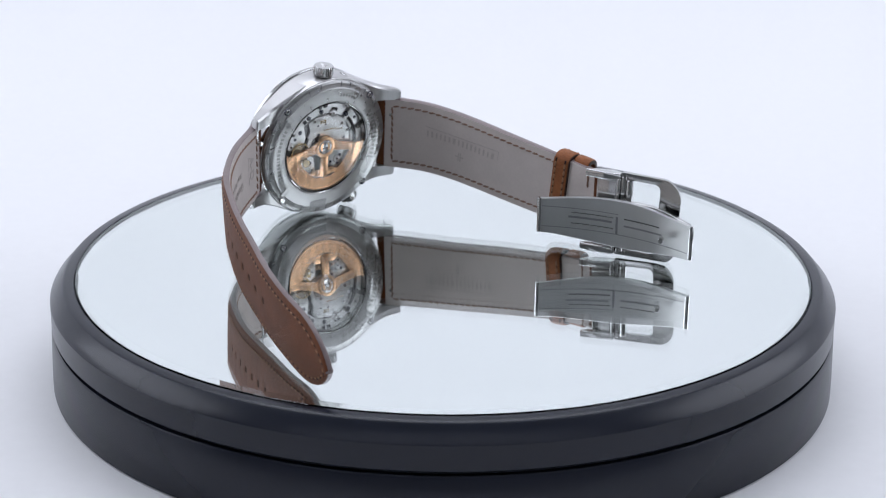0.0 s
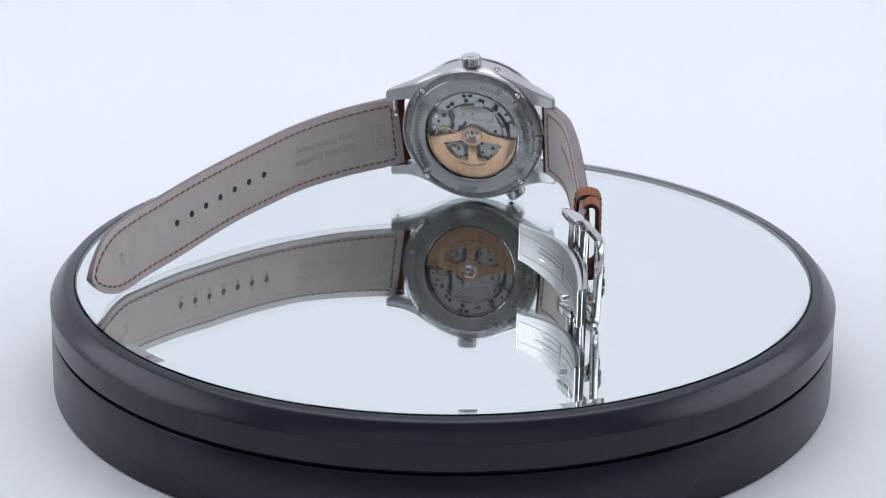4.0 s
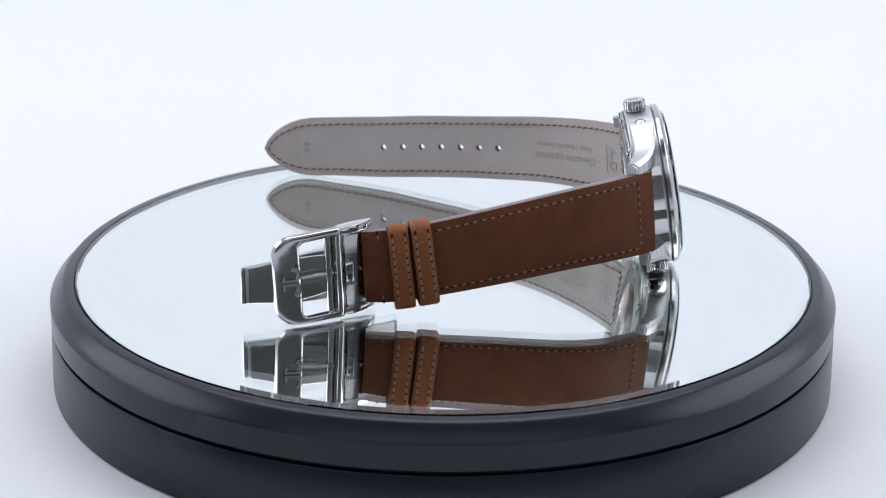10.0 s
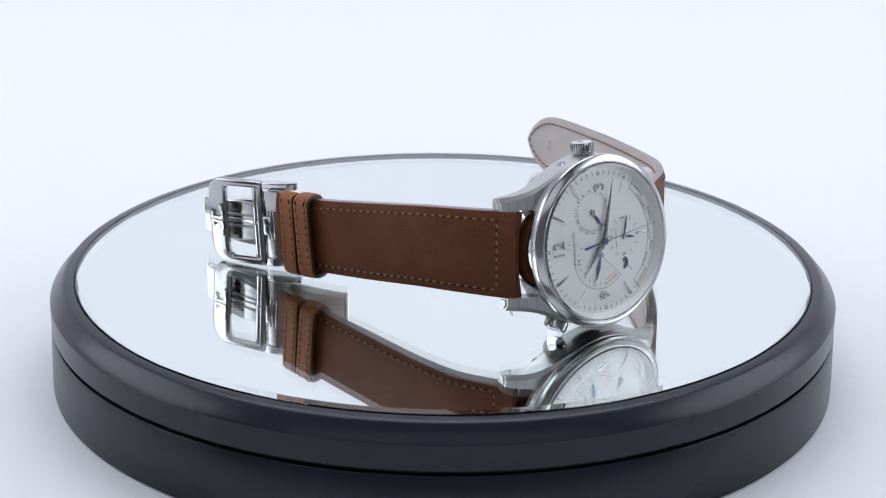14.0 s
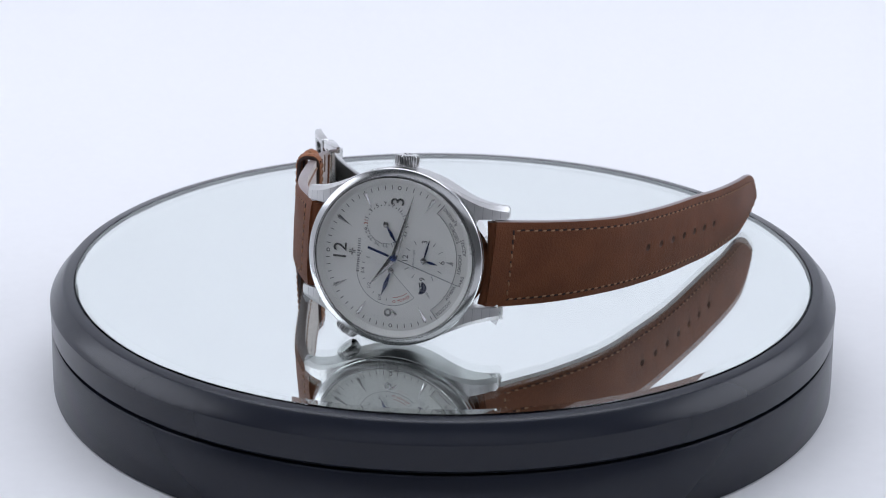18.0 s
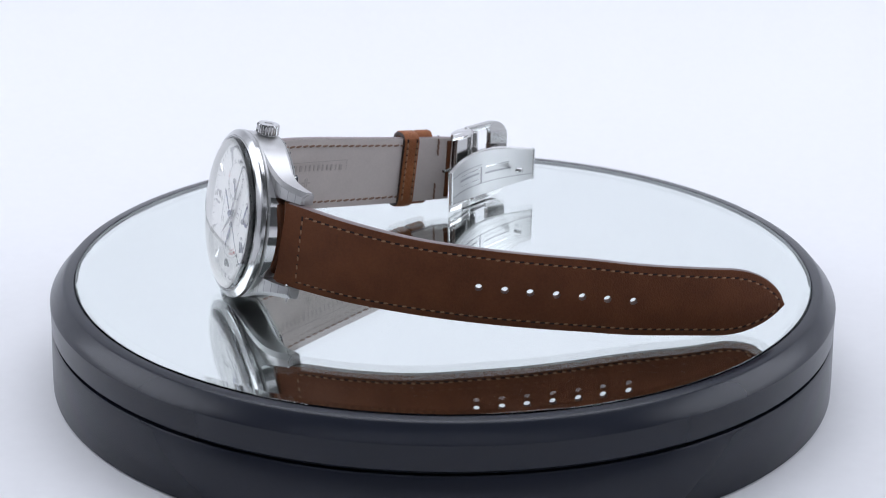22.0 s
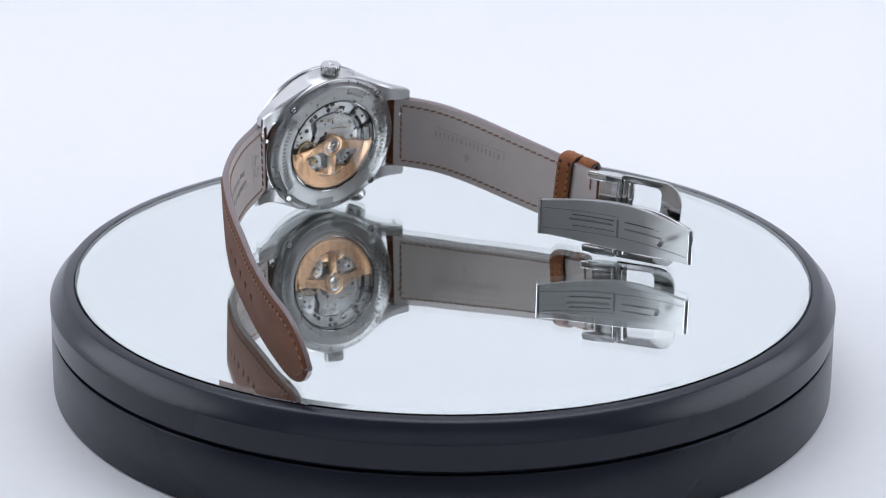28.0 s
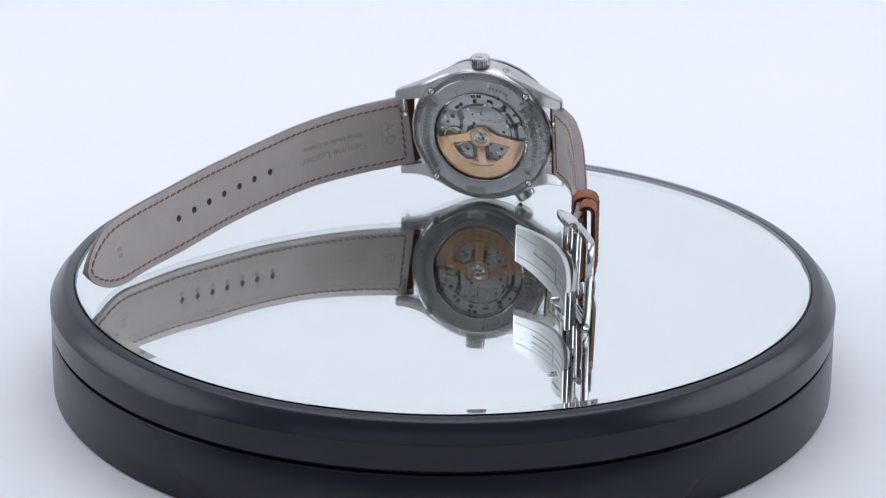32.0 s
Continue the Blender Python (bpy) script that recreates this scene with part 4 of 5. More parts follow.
def sew(body, band, line, outer, pitch=2.35, length=1.3, slant=9):
    """Single stitches along a line of (s, v) on one face of a strap."""
    pts = [band.point(s, v, band.face(s, v, outer)) for s, v in line]
    run = np.concatenate([[0], np.cumsum([(b - a).length for a, b in zip(pts, pts[1:])])])
    count = int(run[-1] // pitch)
    for k in range(count + 1):
        d = (k + 0.5) * run[-1] / (count + 1)
        s, v = (float(np.interp(d, run, [p[i] for p in line])) for i in (0, 1))
        sa, va = (float(np.interp(d - 0.3, run, [p[i] for p in line])) for i in (0, 1))
        sb, vb = (float(np.interp(d + 0.3, run, [p[i] for p in line])) for i in (0, 1))
        c, t, u, o = band.axes(s)
        x = (band.point(sb, vb, 0) - band.point(sa, va, 0)).normalized()
        z = o if outer else -o
        z = (z - x * z.dot(x)).normalized()
        y = z.cross(x)
        p = band.point(s, v, band.face(s, v, outer)) + z * (0.05 if outer else 0.07)
        m = Matrix(((x.x, y.x, z.x, p.x / 1000), (x.y, y.y, z.y, p.y / 1000), (x.z, y.z, z.z, p.z / 1000), (0, 0, 0, 1))) @ pose(0, 0, 0, 0, 4, slant)
        key = (outer, length)
        if key not in STITCH:
            STITCH[key] = part("stitch", grain_of_thread(length if outer else 2.1, 0.22 if outer else 0.30), THREAD if outer else THREAD_BACK, body, "", m)
            if outer:
                pierced(STITCH[key], length)
        else:
            again(STITCH[key], m, body)


LONG = Band([(-52.9, 29.8, 22.3, 5.6, 10.4, 3.8), (-53.9, 26.5, 21.8, 4.2, 10.5, 3.4), (-54.8, 22.2, 21.1, 2.7, 10.6, 2.9), (-57.7, 7.9, 19.6, -0.2, 10.3, 2.6), (-57.9, -9.0, 17.8, -2.2, 9.8, 2.4), (-54.8, -24.3, 16.0, -1.9, 9.6, 2.3),
             (-51.4, -36.3, 14.7, -1.5, 9.5, 2.2), (-47.1, -48.3, 13.4, -2.6, 9.5, 2.2), (-42.6, -60.1, 11.9, -4.4, 9.4, 2.1), (-35.7, -75.8, 10.5, -5.5, 9.1, 2.0), (-25.3, -94.6, 8.5, -5.5, 9.0, 1.9)], -1, 17.0)
SHORT = Band([(-22.6, 53.4, 22.4, 5, 10.8, 3.9), (-19.4, 53.9, 22.4, 5, 10.8, 3.7), (-15.6, 52.9, 22.2, 5, 10.8, 3.4), (-5.4, 49.2, 21.7, 4, 10.6, 3.2), (4.2, 43.4, 20.5, 3, 10.35, 3.1), (20.4, 31.5, 17.4, 2, 10.0, 3.0),
              (33.0, 21.6, 15.1, 1, 9.7, 2.8), (39.0, 16.2, 14.2, 1, 9.6, 2.8), (42.0, 12.8, 13.8, 1, 9.45, 2.6), (43.6, 10.2, 13.6, 1, 9.3, 2.6)], 1)


def near(band, x, y):
    return float(band.run[np.argmin((band.row[:, 0] - x) ** 2 + (band.row[:, 1] - y) ** 2)])


HOLES = [near(LONG, *p) - 0.5 for p in ((-53.7, -24.0), (-52.0, -30.0), (-50.2, -35.9), (-48.2, -42.0), (-46.0, -47.9), (-43.6, -53.6), (-41.1, -59.4))]


def strap_roll(band, s0=3.7):
    """Leather turned round the spring bar, hollowed to the case's round flank."""
    bm = bmesh.new()
    rows = []
    h = band.half(s0) - 0.3
    for k in range(21):
        v = -h + 2 * h * k / 20
        bulge = 0.75 + 0.95 * (v / h) ** 2
        th = band.at(s0)[5]
        top, low = th / 2 - 0.75, -th / 2 + 0.15
        pts = [(s0 + 1.5, top)] + [(s0 - bulge * math.sin(radians(a)), (top + low) / 2 + (top - low) / 2 * math.cos(radians(a))) for a in range(0, 181, 20)] + [(s0 + 1.5, low)]
        rows.append([bm.verts.new(band.point(q, v, w)) for q, w in pts])
    n = len(rows[0])
    for a, b in zip(rows, rows[1:]):
        for k in range(n):
            bm.faces.new((a[k], a[(k + 1) % n], b[(k + 1) % n], b[k]))
    bm.faces.new(rows[0])
    bm.faces.new(rows[-1][::-1])
    return bm


for band in (LONG, SHORT):
    part("strap_roll", strap_roll(band), BROWN, watch, "leather rolled round the spring bar", OPEN, angle=40)
tail = strap("long_strap", LONG, HOLES, "long strap half in brown leather with seven holes")
head = strap("buckle_strap", SHORT, [], "short strap half in brown leather")
for outer in (True, False):
    for body, band, s_end in ((tail, LONG, None), (head, SHORT, SHORT.length - 16.5)):
        first = (8.8 if band is LONG else 8.0) if outer else 7.6
        inset = 2.0
        if s_end is None:
            run = [s for s in np.linspace(first, band.length - 0.05, 160) if band.half(s) > inset]
            top = [(s, band.half(s) - inset) for s in run]
            sew(body, band, top + [(s, -v) for s, v in top[::-1]], outer)
        else:
            for sg in (1, -1):
                sew(body, band, [(s, sg * (band.half(s) - inset)) for s in np.linspace(first, s_end, 60)], outer)
        h = band.half(first) - inset
        sew(body, band, [(first, v) for v in np.linspace(-h + 0.4, h - 0.4, 20)], outer)


def press(body, band, bm, s, v, turn, name="stamped_lettering", label="", mat=None):
    """Sets lettering on the lining: local x and y lie on the hide, turned by turn degrees."""
    bm.transform(Matrix.Rotation(radians(turn), 4, "Z"))
    for q in bm.verts:
        p = band.point(s - q.co.x, v + q.co.y, band.face(s - q.co.x, v + q.co.y, False) - q.co.z - 0.09)
        q.co = p
    return part(name, bm, mat or STAMP_SHADE, body, label, smooth=False)


# lining leather darkened, so the colour paints the shading of the stamped relief
STAMP_SHADE = surface("stamp_relief_shade", (0.46, 0.41, 0.385), 0.55, scale=2000, vary=0.1)
press(tail, LONG, letters("A-D", 4.3, 0.03), 11.9, 0.4, -90, label="blind-stamped letters")
press(tail, LONG, block(-4.3, 4.3, -2.55, -2.35, 0, 0.03), 11.9, 0.4, -90, label="stamped line")
press(tail, LONG, letters("Genuine Leather", 3.4, 0.03), 31.0, -1.6, 180, label="blind-stamped letters")
press(tail, LONG, letters("Strap Made in France", 2.4, 0.03), 31.0, 1.9, 180, label="blind-stamped letters")
press(tail, LONG, bars([1.3, 1.3], 1.8, 0.5, 0.03), LONG.length - 14, 0, 90, label="two faint stamped bars")
press(head, SHORT, bars([.9, .45, .6, .5, .45, .6, .4, .5, .45, .9, .5, .55, .45, .5, .6, .45], 1.8, 1.0, 0.06), 31, 1.9, 0, label="stamped line of plain bars")
outline = block(-13.5, 12.5, 1.75, 1.95, 0, 0.03)
block(-13.5, -13.3, -1.0, 1.8, 0, 0.03, 0, outline)
press(head, SHORT, outline, 31, 2.2, 0, label="stamped outline")
em = block(-1.5, -0.1, -0.2, 0.2, 0, 0.03)
block(0.1, 1.5, -0.2, 0.2, 0, 0.03, 0, em)
block(-0.55, -0.1, -1.3, 1.3, 0, 0.03, 0, em)
block(0.1, 0.55, -1.3, 1.3, 0, 0.03, 0, em)
press(head, SHORT, em, 31, -2.4, 0, label="stamped plain emblem")


# ---- keepers
def keeper(s, width, fat_out, wide, back=-2.5, r=2.9):
    """A stitched leather loop round the strap; one with a shallow back is sewn in between leather and lining."""
    c, t, u, o = SHORT.axes(s)
    m = OPEN @ Matrix(((t.x, u.x, o.x, c.x / 1000), (t.y, u.y, o.y, c.y / 1000), (t.z, u.z, o.z, c.z / 1000), (0, 0, 0, 1)))
    if m.determinant() < 0:
        m = OPEN @ Matrix(((-t.x, u.x, o.x, c.x / 1000), (-t.y, u.y, o.y, c.y / 1000), (-t.z, u.z, o.z, c.z / 1000), (0, 0, 0, 1)))
    bm = bmesh.new()
    loop = []
    y1, z0, z1 = wide, back, fat_out
    for cy, cz, a0 in ((y1 - r, z1 - r, 0), (-y1 + r, z1 - r, 90), (-y1 + r, z0 + r, 180), (y1 - r, z0 + r, 270)):
        for k in range(6):
            a = radians(a0 + 18 * k)
            loop.append((cy + r * math.cos(a), cz + r * math.sin(a)))
    n = len(loop)
    rows = []
    for x, e in ((-width / 2, 0.35), (-width / 2 + 0.12, 0.12), (-width / 2 + 0.5, 0.0), (0, -0.06), (width / 2 - 0.5, 0.0), (width / 2 - 0.12, 0.12), (width / 2, 0.35), (width / 2, 1.25), (-width / 2, 1.25)):
        row = []
        for k, (y, z) in enumerate(loop):
            d = Vector((y, z - (z0 + z1) / 2))
            nrm = Vector((loop[(k + 1) % n][1] - loop[k - 1][1], -(loop[(k + 1) % n][0] - loop[k - 1][0]))).normalized()
            row.append(bm.verts.new((x, y - nrm.x * e, z - nrm.y * e)))
        rows.append(row)
    for a, b in zip(rows, rows[1:] + rows[:1]):
        for k in range(n):
            bm.faces.new((a[k], a[(k + 1) % n], b[(k + 1) % n], b[k]))
    ob = part("keeper", bm, LOOP, watch, "stitched tan leather keeper loop", m)
    for sg in (1, -1):
        edge = bmesh.new()
        rows = []
        for x, e in ((sg * (width / 2 - 0.05), 0.22), (sg * (width / 2 + 0.06), 0.40), (sg * (width / 2 + 0.06), 1.2), (sg * (width / 2 - 0.4), 1.3)):
            row = []
            for k, (y, z) in enumerate(loop):
                nrm = Vector((loop[(k + 1) % n][1] - loop[k - 1][1], -(loop[(k + 1) % n][0] - loop[k - 1][0]))).normalized()
                row.append(edge.verts.new((x, y - nrm.x * e, z - nrm.y * e)))
            rows.append(row)
        for a, b in zip(rows, rows[1:]):
            for k in range(n):
                edge.faces.new((a[k], a[(k + 1) % n], b[(k + 1) % n], b[k]))
        part("keeper_edge", edge, KEEPER_EDGE, ob, "dark painted cut edge")
    for x in (-width / 2 + 1.0, width / 2 - 1.0):
        for k in range(9):
            y = -y1 + 2.4 + (2 * y1 - 4.8) * (k + 0.5) / 9
            q = mm(x, y, z1 - 0.01, 0, 0, 90)
            key = ("keeper", 1)
            if key not in STITCH:
                STITCH[key] = pierced(part("stitch", grain_of_thread(1.7, 0.34), THREAD, ob, "", q), 1.5)
            else:
                again(STITCH[key], q, ob)
        if "knot" not in STITCH:
            STITCH["knot"] = part("stitch", grain_of_thread(1.3, 0.2), THREAD, ob, "", mm(x, 0, z0 - 0.02, 0, 0, 90))
        if back < -2:
            for k in range(9):
                again(STITCH["keeper", 1], mm(x, -y1 + 2.4 + (2 * y1 - 4.8) * (k + 0.5) / 9, z0 + 0.01, 180, 0, 90), ob)
        knot = STITCH["knot"]
        for sy in (1, -1):
            again(knot, mm(x, sy * (y1 - 0.78), z1 - 0.75) @ pose(0, 0, 0, -45 * sy, 0, 0) @ pose(0, 0, 0, 0, 0, 90), ob)
            again(knot, mm(x, sy * (y1 + 0.0), (z0 + z1) / 2, 0, 90, 0), ob)
    return ob


part("folded_end", rod(SHORT.point(SHORT.length - 1.0, -8.7, -0.2), SHORT.point(SHORT.length - 1.0, 8.7, -0.2), 1.3, 18), BROWN, head, "leather folded round the clasp bar")
SK = near(SHORT, 38.6, 17.4)
keeper(SK - 6.2, 5.2, 4.3, 11.3)
keeper(SK - 0.4, 5.2, 4.1, 11.2, -0.6, 2.3)

for sg in (1, -1):
    sew(head, SHORT, [(SK + 4.6, sg * 7.0), (SK + 4.6, sg * 9.0)], True)
    sew(head, SHORT, [(SK + 4.0, sg * 4.4), (SK + 4.0, sg * 9.2)], False)

# ---- folding clasp. In its space x points up, y along the strap away from the case, z outwards
U = Vector((0.969, -0.248, -0.05)).normalized()
UP = Vector((0, 0, 1))
UP = (UP - U * UP.dot(U)).normalized()
OUT = UP.cross(U)
CL = OPEN @ Matrix(((UP.x, U.x, OUT.x, 0.0350), (UP.y, U.y, OUT.y, 0.0097), (UP.z, U.z, OUT.z, 0.0135), (0, 0, 0, 1)))


def rounded(x0, x1, y0, y1, r0, r1, n=6):
    """Rectangle with corner radius r0 at the near side (y0) and r1 at the far side."""
    pts = []
    for cx, cy, r, a0 in ((x1 - r1, y1 - r1, r1, 0), (x0 + r1, y1 - r1, r1, 90), (x0 + r0, y0 + r0, r0, 180), (x1 - r0, y0 + r0, r0, 270)):
        for k in range(n + 1):
            a = radians(a0 + 90 * k / n)
            pts.append((cx + r * math.cos(a), cy + r * math.sin(a)))
    return pts


def buckle_loop():
    """Domed D-shaped frame with a rectangular window, bowed towards the wrist at its far end."""
    bm = bmesh.new()
    outer, inner = rounded(-12.0, 12.0, 13.6, 31.0, 0.8, 5.2), rounded(-10.1, 10.1, 15.4, 25.0, 0.6, 1.8)
    n = len(outer)
    rings = []
    for f, z in ((0.0, -0.9), (0.0, 0.45), (0.07, 0.78), (0.2, 0.95), (0.8, 0.95), (0.93, 0.8), (1.0, 0.45), (1.0, -0.9)):
        ring_ = []
        for (ox, oy), (ix, iy) in zip(outer, inner):
            x, y = ox + (ix - ox) * f, oy + (iy - oy) * f
            ring_.append(bm.verts.new((x, y, z - 0.016 * max(0, y - 15) ** 2 + 0.6)))
        rings.append(ring_)
    for a, b in zip(rings, rings[1:] + rings[:1]):
        for k in range(n):
            bm.faces.new((a[k], a[(k + 1) % n], b[(k + 1) % n], b[k]))
    return bm


buckle = part("buckle", buckle_loop(), BUCKLE, watch, "polished steel pin buckle frame of the folding clasp", CL, angle=45)
logo = bmesh.new()
for s in (1, -1):
    prism([(s * x, y) for x, y in ((0.3, -2.5), (0.85, -2.5), (2.2, -2.3), (1.7, -1.5), (0.85, -1.9), (0.85, 1.3), (1.7, 1.8), (3.0, 1.2), (2.9, 0.5), (4.1, 1.1), (3.9, 2.2), (3.4, 1.9), (2.0, 2.4), (0.9, 2.3), (0.3, 1.8))][::s], 0, 0.45, logo)
logo.transform(Matrix.Diagonal((1.0, 0.90, 1.5, 1.0)))
shade = logo.copy()
shade.transform(Matrix.Diagonal((1.13, 1.16, 0.30, 1.0)))
part("buckle_emblem", logo, SATIN, buckle, "raised plain emblem", mm(0.2, 27.6, -1.02, 22, 0, 180))
part("emblem_ground", shade, ENGRAVED, buckle, "dark outline of the emblem", mm(0.2, 27.6, -0.98, 22, 0, 180))
part("axle", rod((-11.0, 14.6, -0.4), (11.0, 14.6, -0.4), 0.95, 16), STEEL, buckle)
for s in (1, -1):
    ear = prism([(0.2, 3.8), (1.0, 3.9), (2.1, 6.0), (2.7, 9.2), (2.5, 11.4), (2.0, 13.6), (-0.8, 13.6), (-0.6, 9.0)], -1.0, 1.0, None, 0.3)
    ear.transform(Matrix(((0, 0, 1.0 * s, 10.8 * s), (0, 1, 0, 0), (1, 0, 0, -0.8), (0, 0, 0, 1))))
    part("buckle_ear", ear, STEEL, buckle, "", angle=45)
part("spring_tube", rod((-10.4, 16.4, -1.1), (10.4, 16.4, -1.1), 1.0, 18), STEEL, buckle, "polished cross tube")
part("inner_rail", rod((-10.4, 13.3, -1.3), (10.4, 13.3, -1.3), 0.5, 14), STEEL, buckle, "thin rail beside the axle")
for x in (-2.6, 0.0, 2.6):
    part("axle_collar", rod((x - 0.35, 14.3, 0.1), (x + 0.35, 14.3, 0.1), 1.25, 16), STEEL, buckle)
part("tube_collar", rod((-0.9, 16.4, -1.1), (0.9, 16.4, -1.1), 1.2, 18), BUCKLE, buckle)
hinge = part("hinge_block", block(-9.6, 9.6, 8.0, 13.2, -0.9, 1.3, 0.3), BUCKLE, watch, "polished steel hinge plate across the strap end", CL @ mm(0, -0.4, 1.9, -9, 0, 0))
# dark block on the plate, painting the shade inside a window
part("hinge_window", block(-4.0, 4.0, 10.0, 12.9, 1.2, 1.45, 0.05), SHADED_STEEL, hinge)
for k, y in enumerate((10.2, 11.1, 12.0)):
    part("hinge_rod", rod((-3.8, y + 0.4, 1.45), (3.8, y + 0.4, 1.45), 0.34, 12), STEEL, hinge)
part("bracket", block(-2.6, 2.6, 11.4, 13.6, 1.2, 2.3, 0.25), STEEL, hinge, "raised catch bracket on the hinge plate")
for s in (1, -1):
    part("bracket_slot", block(s * 1.2 - 0.75, s * 1.2 + 0.75, 11.9, 13.2, 2.25, 2.34, 0.03), ENGRAVED, hinge)
part("tongue", rod((0.2, 9.6, 1.6), (0.2, 4.4, 1.2), 0.55, 12), STEEL, hinge, "pin through the strap hole")
for s in (1, -1):
    part("hinge_edge", block(s * 9.9 - 0.35, s * 9.9 + 0.35, 7.6, 13.5, -1.6, 1.6, 0.2), STEEL, hinge)


def curved_plate(a, b, bulge, za, zb, ha, hm, hb, thick, n=28):
    """Upright curved steel leaf from a to b in plan."""
    bm = bmesh.new()
    a, b = Vector(a), Vector(b)
    d = (b - a).normalized()
    nrm = Vector((-d.y, d.x))
    rows = []
    for k in range(n + 1):
        q = k / n
        p = a.lerp(b, q) + nrm * bulge * 4 * q * (1 - q)
        zc = za + (zb - za) * q
        e = math.sin(math.pi * q) ** 1.3
        h = (ha + (hb - ha) * q) * (1 - e) + hm * e
        c = 0.22
        rows.append([bm.verts.new((p.x + nrm.x * w, p.y + nrm.y * w, zc + v)) for v, w in ((-h, 0), (-h + c, -c), (h - c, -c), (h, 0), (h, thick - c), (h - c, thick), (-h + c, thick), (-h, thick - c))])
    for r, s in zip(rows, rows[1:]):
        for k in range(8):
            bm.faces.new((r[k], r[(k + 1) % 8], s[(k + 1) % 8], s[k]))
    bm.faces.new(rows[0])
    bm.faces.new(rows[-1][::-1])
    return bm


BL_A, BL_B = (26.3, 4.8), (66.3, -10.4)
blade = part("clasp_blade", curved_plate(BL_A, BL_B, 4.6, 12.6, 10.0, 5.0, 6.8, 4.8, 1.1), BLADE, watch, "curved polished steel clasp blade, open", OPEN, angle=40)
for (x, y), z, h in ((BL_A, 12.6, 5.0), (BL_B, 10.0, 4.8)):
    part("hinge_tube", rod((x + 0.2, y + 0.5, z - h), (x + 0.2, y + 0.5, z + h), 0.75, 16), STEEL, blade)


def on_blade(q0, q1, v, wide, depth=0.30, base=-0.1):
    """A narrow line along the blade, on its inner face or, with a base past its thickness, its outer one."""
    bm = bmesh.new()
    a, b = Vector(BL_A), Vector(BL_B)
    d = (b - a).normalized()
    nrm = Vector((-d.y, d.x))
    rows = []
    for k in range(9):
        q = q0 + (q1 - q0) * k / 8
        p = a.lerp(b, q) + nrm * 4.6 * 4 * q * (1 - q)
        zc = 12.6 - 2.6 * q + v
        rows.append([bm.verts.new((p.x - nrm.x * w, p.y - nrm.y * w, zc + z)) for z, w in ((-wide, base), (-wide, depth), (wide, depth), (wide, base))])
    for r, s in zip(rows, rows[1:]):
        for k in range(4):
            bm.faces.new((r[k], r[(k + 1) % 4], s[(k + 1) % 4], s[k]))
    bm.faces.new(rows[0])
    bm.faces.new(rows[-1][::-1])
    return bm


# the darker lines carry the shade of slots in their colour
for q0, q1, v, w, mat in ((0.20, 0.47, 1.6, 0.16, STEEL), (0.20, 0.47, -1.5, 0.16, STEEL), (0.18, 0.46, 0.3, 0.30, SHADED_STEEL), (0.54, 0.78, 1.8, 0.16, STEEL), (0.54, 0.80, -0.2, 0.26, SHADED_STEEL), (0.02, 0.98, -3.0, 0.09, SHADED_STEEL), (0.02, 0.5, 2.8, 0.09, SHADED_STEEL), (0.485, 0.50, -0.5, 2.6, SHADED_STEEL)):
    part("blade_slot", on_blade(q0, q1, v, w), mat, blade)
# darker side lines paint shade beside the polished rib
for q0, q1, v, w, mat in ((0.30, 0.86, 0.0, 0.32, STEEL), (0.12, 0.94, 2.4, 0.10, SHADED_STEEL), (0.12, 0.94, -2.4, 0.10, SHADED_STEEL)):
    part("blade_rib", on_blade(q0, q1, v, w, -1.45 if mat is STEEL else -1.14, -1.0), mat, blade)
part("blade_stud", rod((59.0, -6.6, 10.0), (58.5, -8.6, 10.0), 0.75), STEEL, blade)
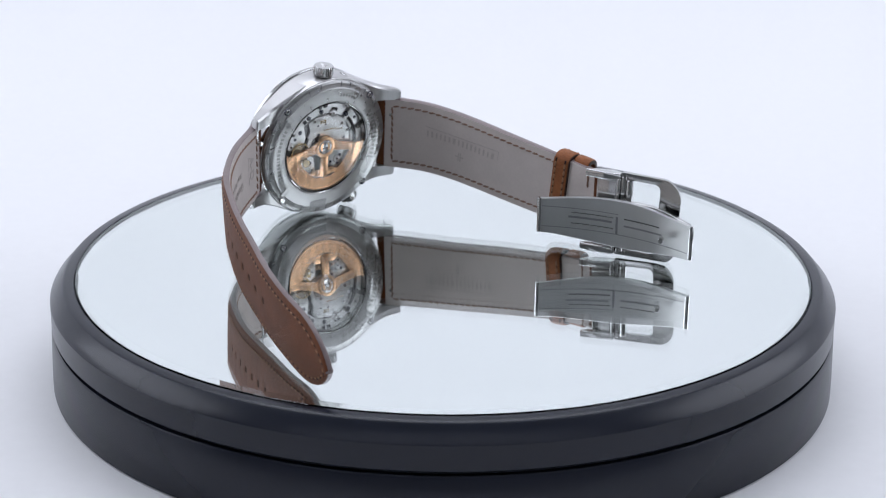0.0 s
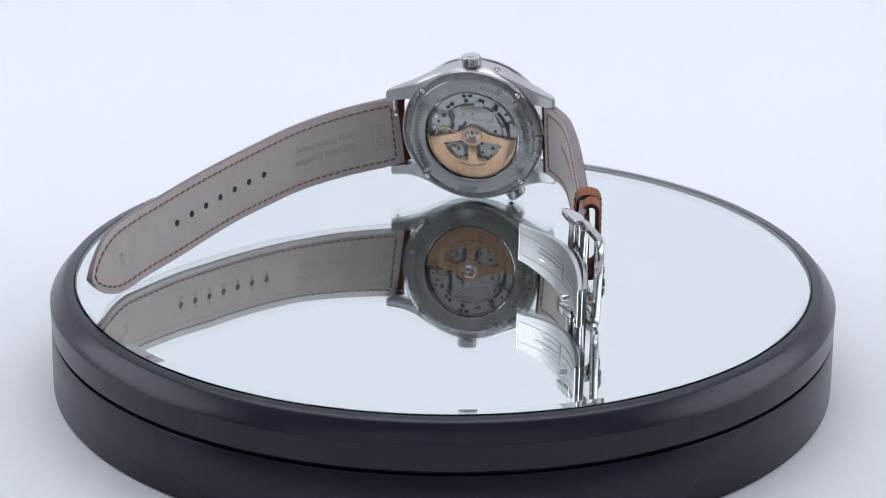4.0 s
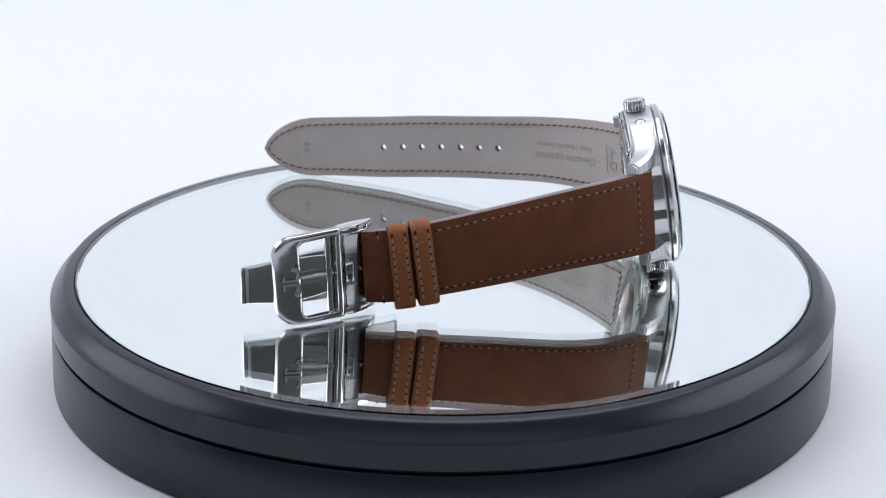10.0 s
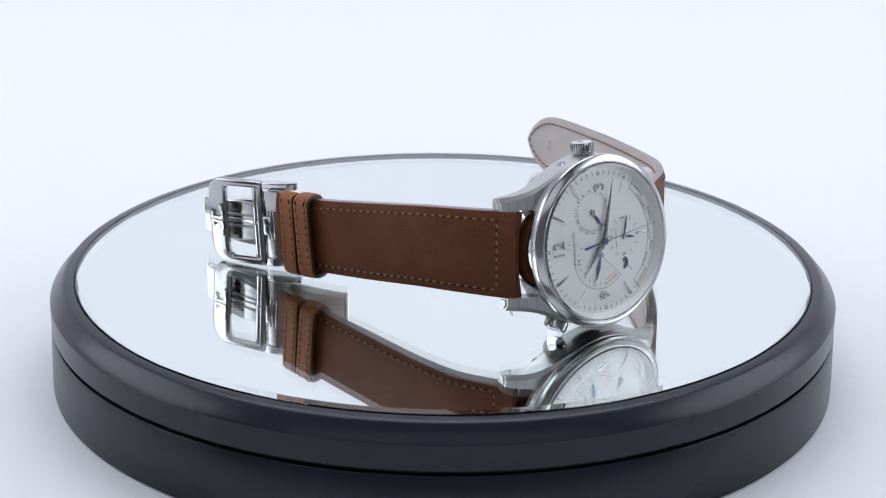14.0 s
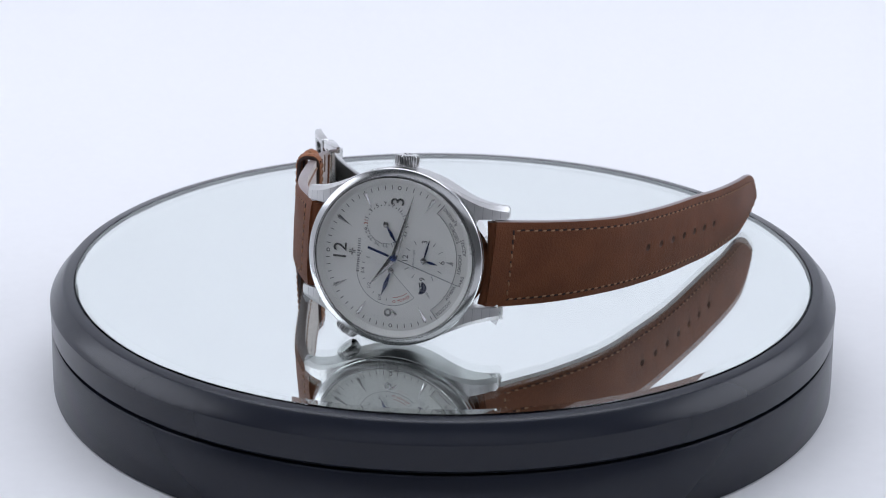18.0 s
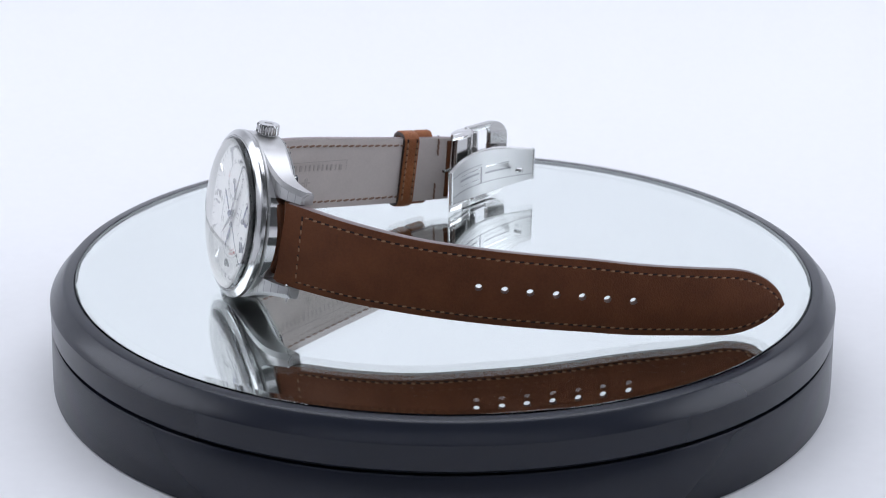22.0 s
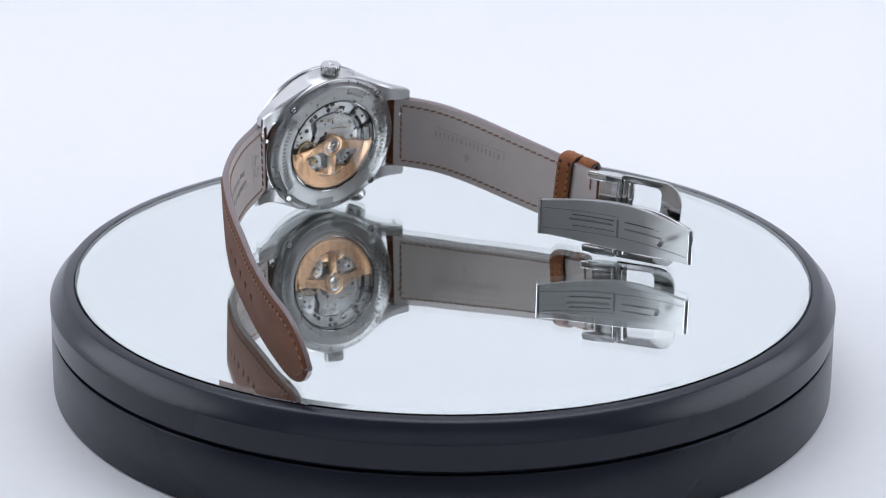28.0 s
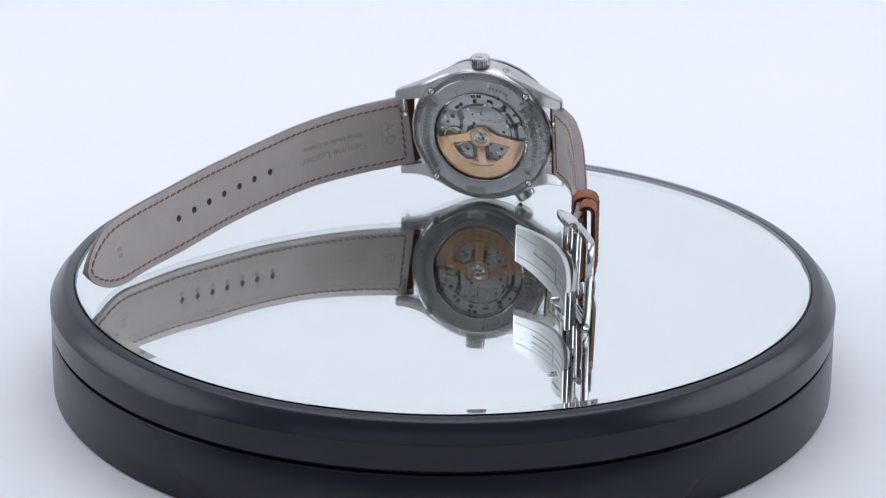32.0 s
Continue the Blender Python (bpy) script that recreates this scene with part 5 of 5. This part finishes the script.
leaf = part("clasp_leaf", curved_plate((47.5, 4.9), (66.0, -8.6), 1.2, 12.6, 10.2, 4.6, 5.6, 4.6, 1.0), BUCKLE, watch, "polished steel folding leaf behind the buckle", OPEN, angle=40)
for v in (-1.6, 1.6):
    part("leaf_rib", curved_plate((48.5, 5.0), (63.6, -5.6), 1.2, 12.6 + v, 10.8 + v, 0.3, 0.35, 0.3, 0.5, 12), SHADED_STEEL, leaf)
part("leaf_bar", rod((50.0, 5.6, 12.6), (62.6, -3.4, 11.2), 0.55, 12), STEEL, leaf)


# curls of clear protective film still clinging to the lugs
def film_curl(w, n, turn):
    bm = bmesh.new()
    rows = []
    for k in range(n + 1):
        a = radians(turn * k / n)
        rows.append([bm.verts.new((x * (1 - 0.5 * k / n), 2.2 * math.sin(a), 2.2 * (1 - math.cos(a)) + z)) for x, z in ((-w / 2, 0), (w / 2, 0), (w / 2, 0.06), (-w / 2, 0.06))])
    for a, b in zip(rows, rows[1:]):
        for k in range(4):
            bm.faces.new((a[k], a[(k + 1) % 4], b[(k + 1) % 4], b[k]))
    bm.faces.new(rows[0])
    bm.faces.new(rows[-1][::-1])
    return bm


for x, y, z, w, turn, rx, rz in ((-13.6, 22.6, -7.6, 1.8, 70, 200, 30), (-13.4, -22.8, -8.2, 1.5, 80, 170, 160), (-12.8, -23.6, -8.8, 0.9, 60, 120, 100)):
    curl = part("film_curl", film_curl(w, 8, turn), FILM, watch, "curl of clear protective film", CASE @ mm(x, y, z, rx, 0, rz))
    curl.visible_shadow = False


# ---------------------------------------------------------------- what turns
def motions():
    """The stand's top and the watch on it go round together; the watch's second hand runs."""
    steps = [k * 0.25 for k in range(int(SECONDS * 4) + 1)]
    turn = [(t, Matrix.Rotation(radians(TURN * t), 4, "Z")) for t in steps]
    walk(watch, [(t, m @ Matrix.Translation(BASE / 1000)) for t, m in turn])
    for ob in (ring, pane):
        walk(ob, [(t, mm(0, 0, -FLOOR_Z) @ m) for t, m in turn])
    walk(second_hand, [(t, on_dial(0, 0, -0.15, 192 + 6 * (t - 17.2))) for t in steps])


motions()
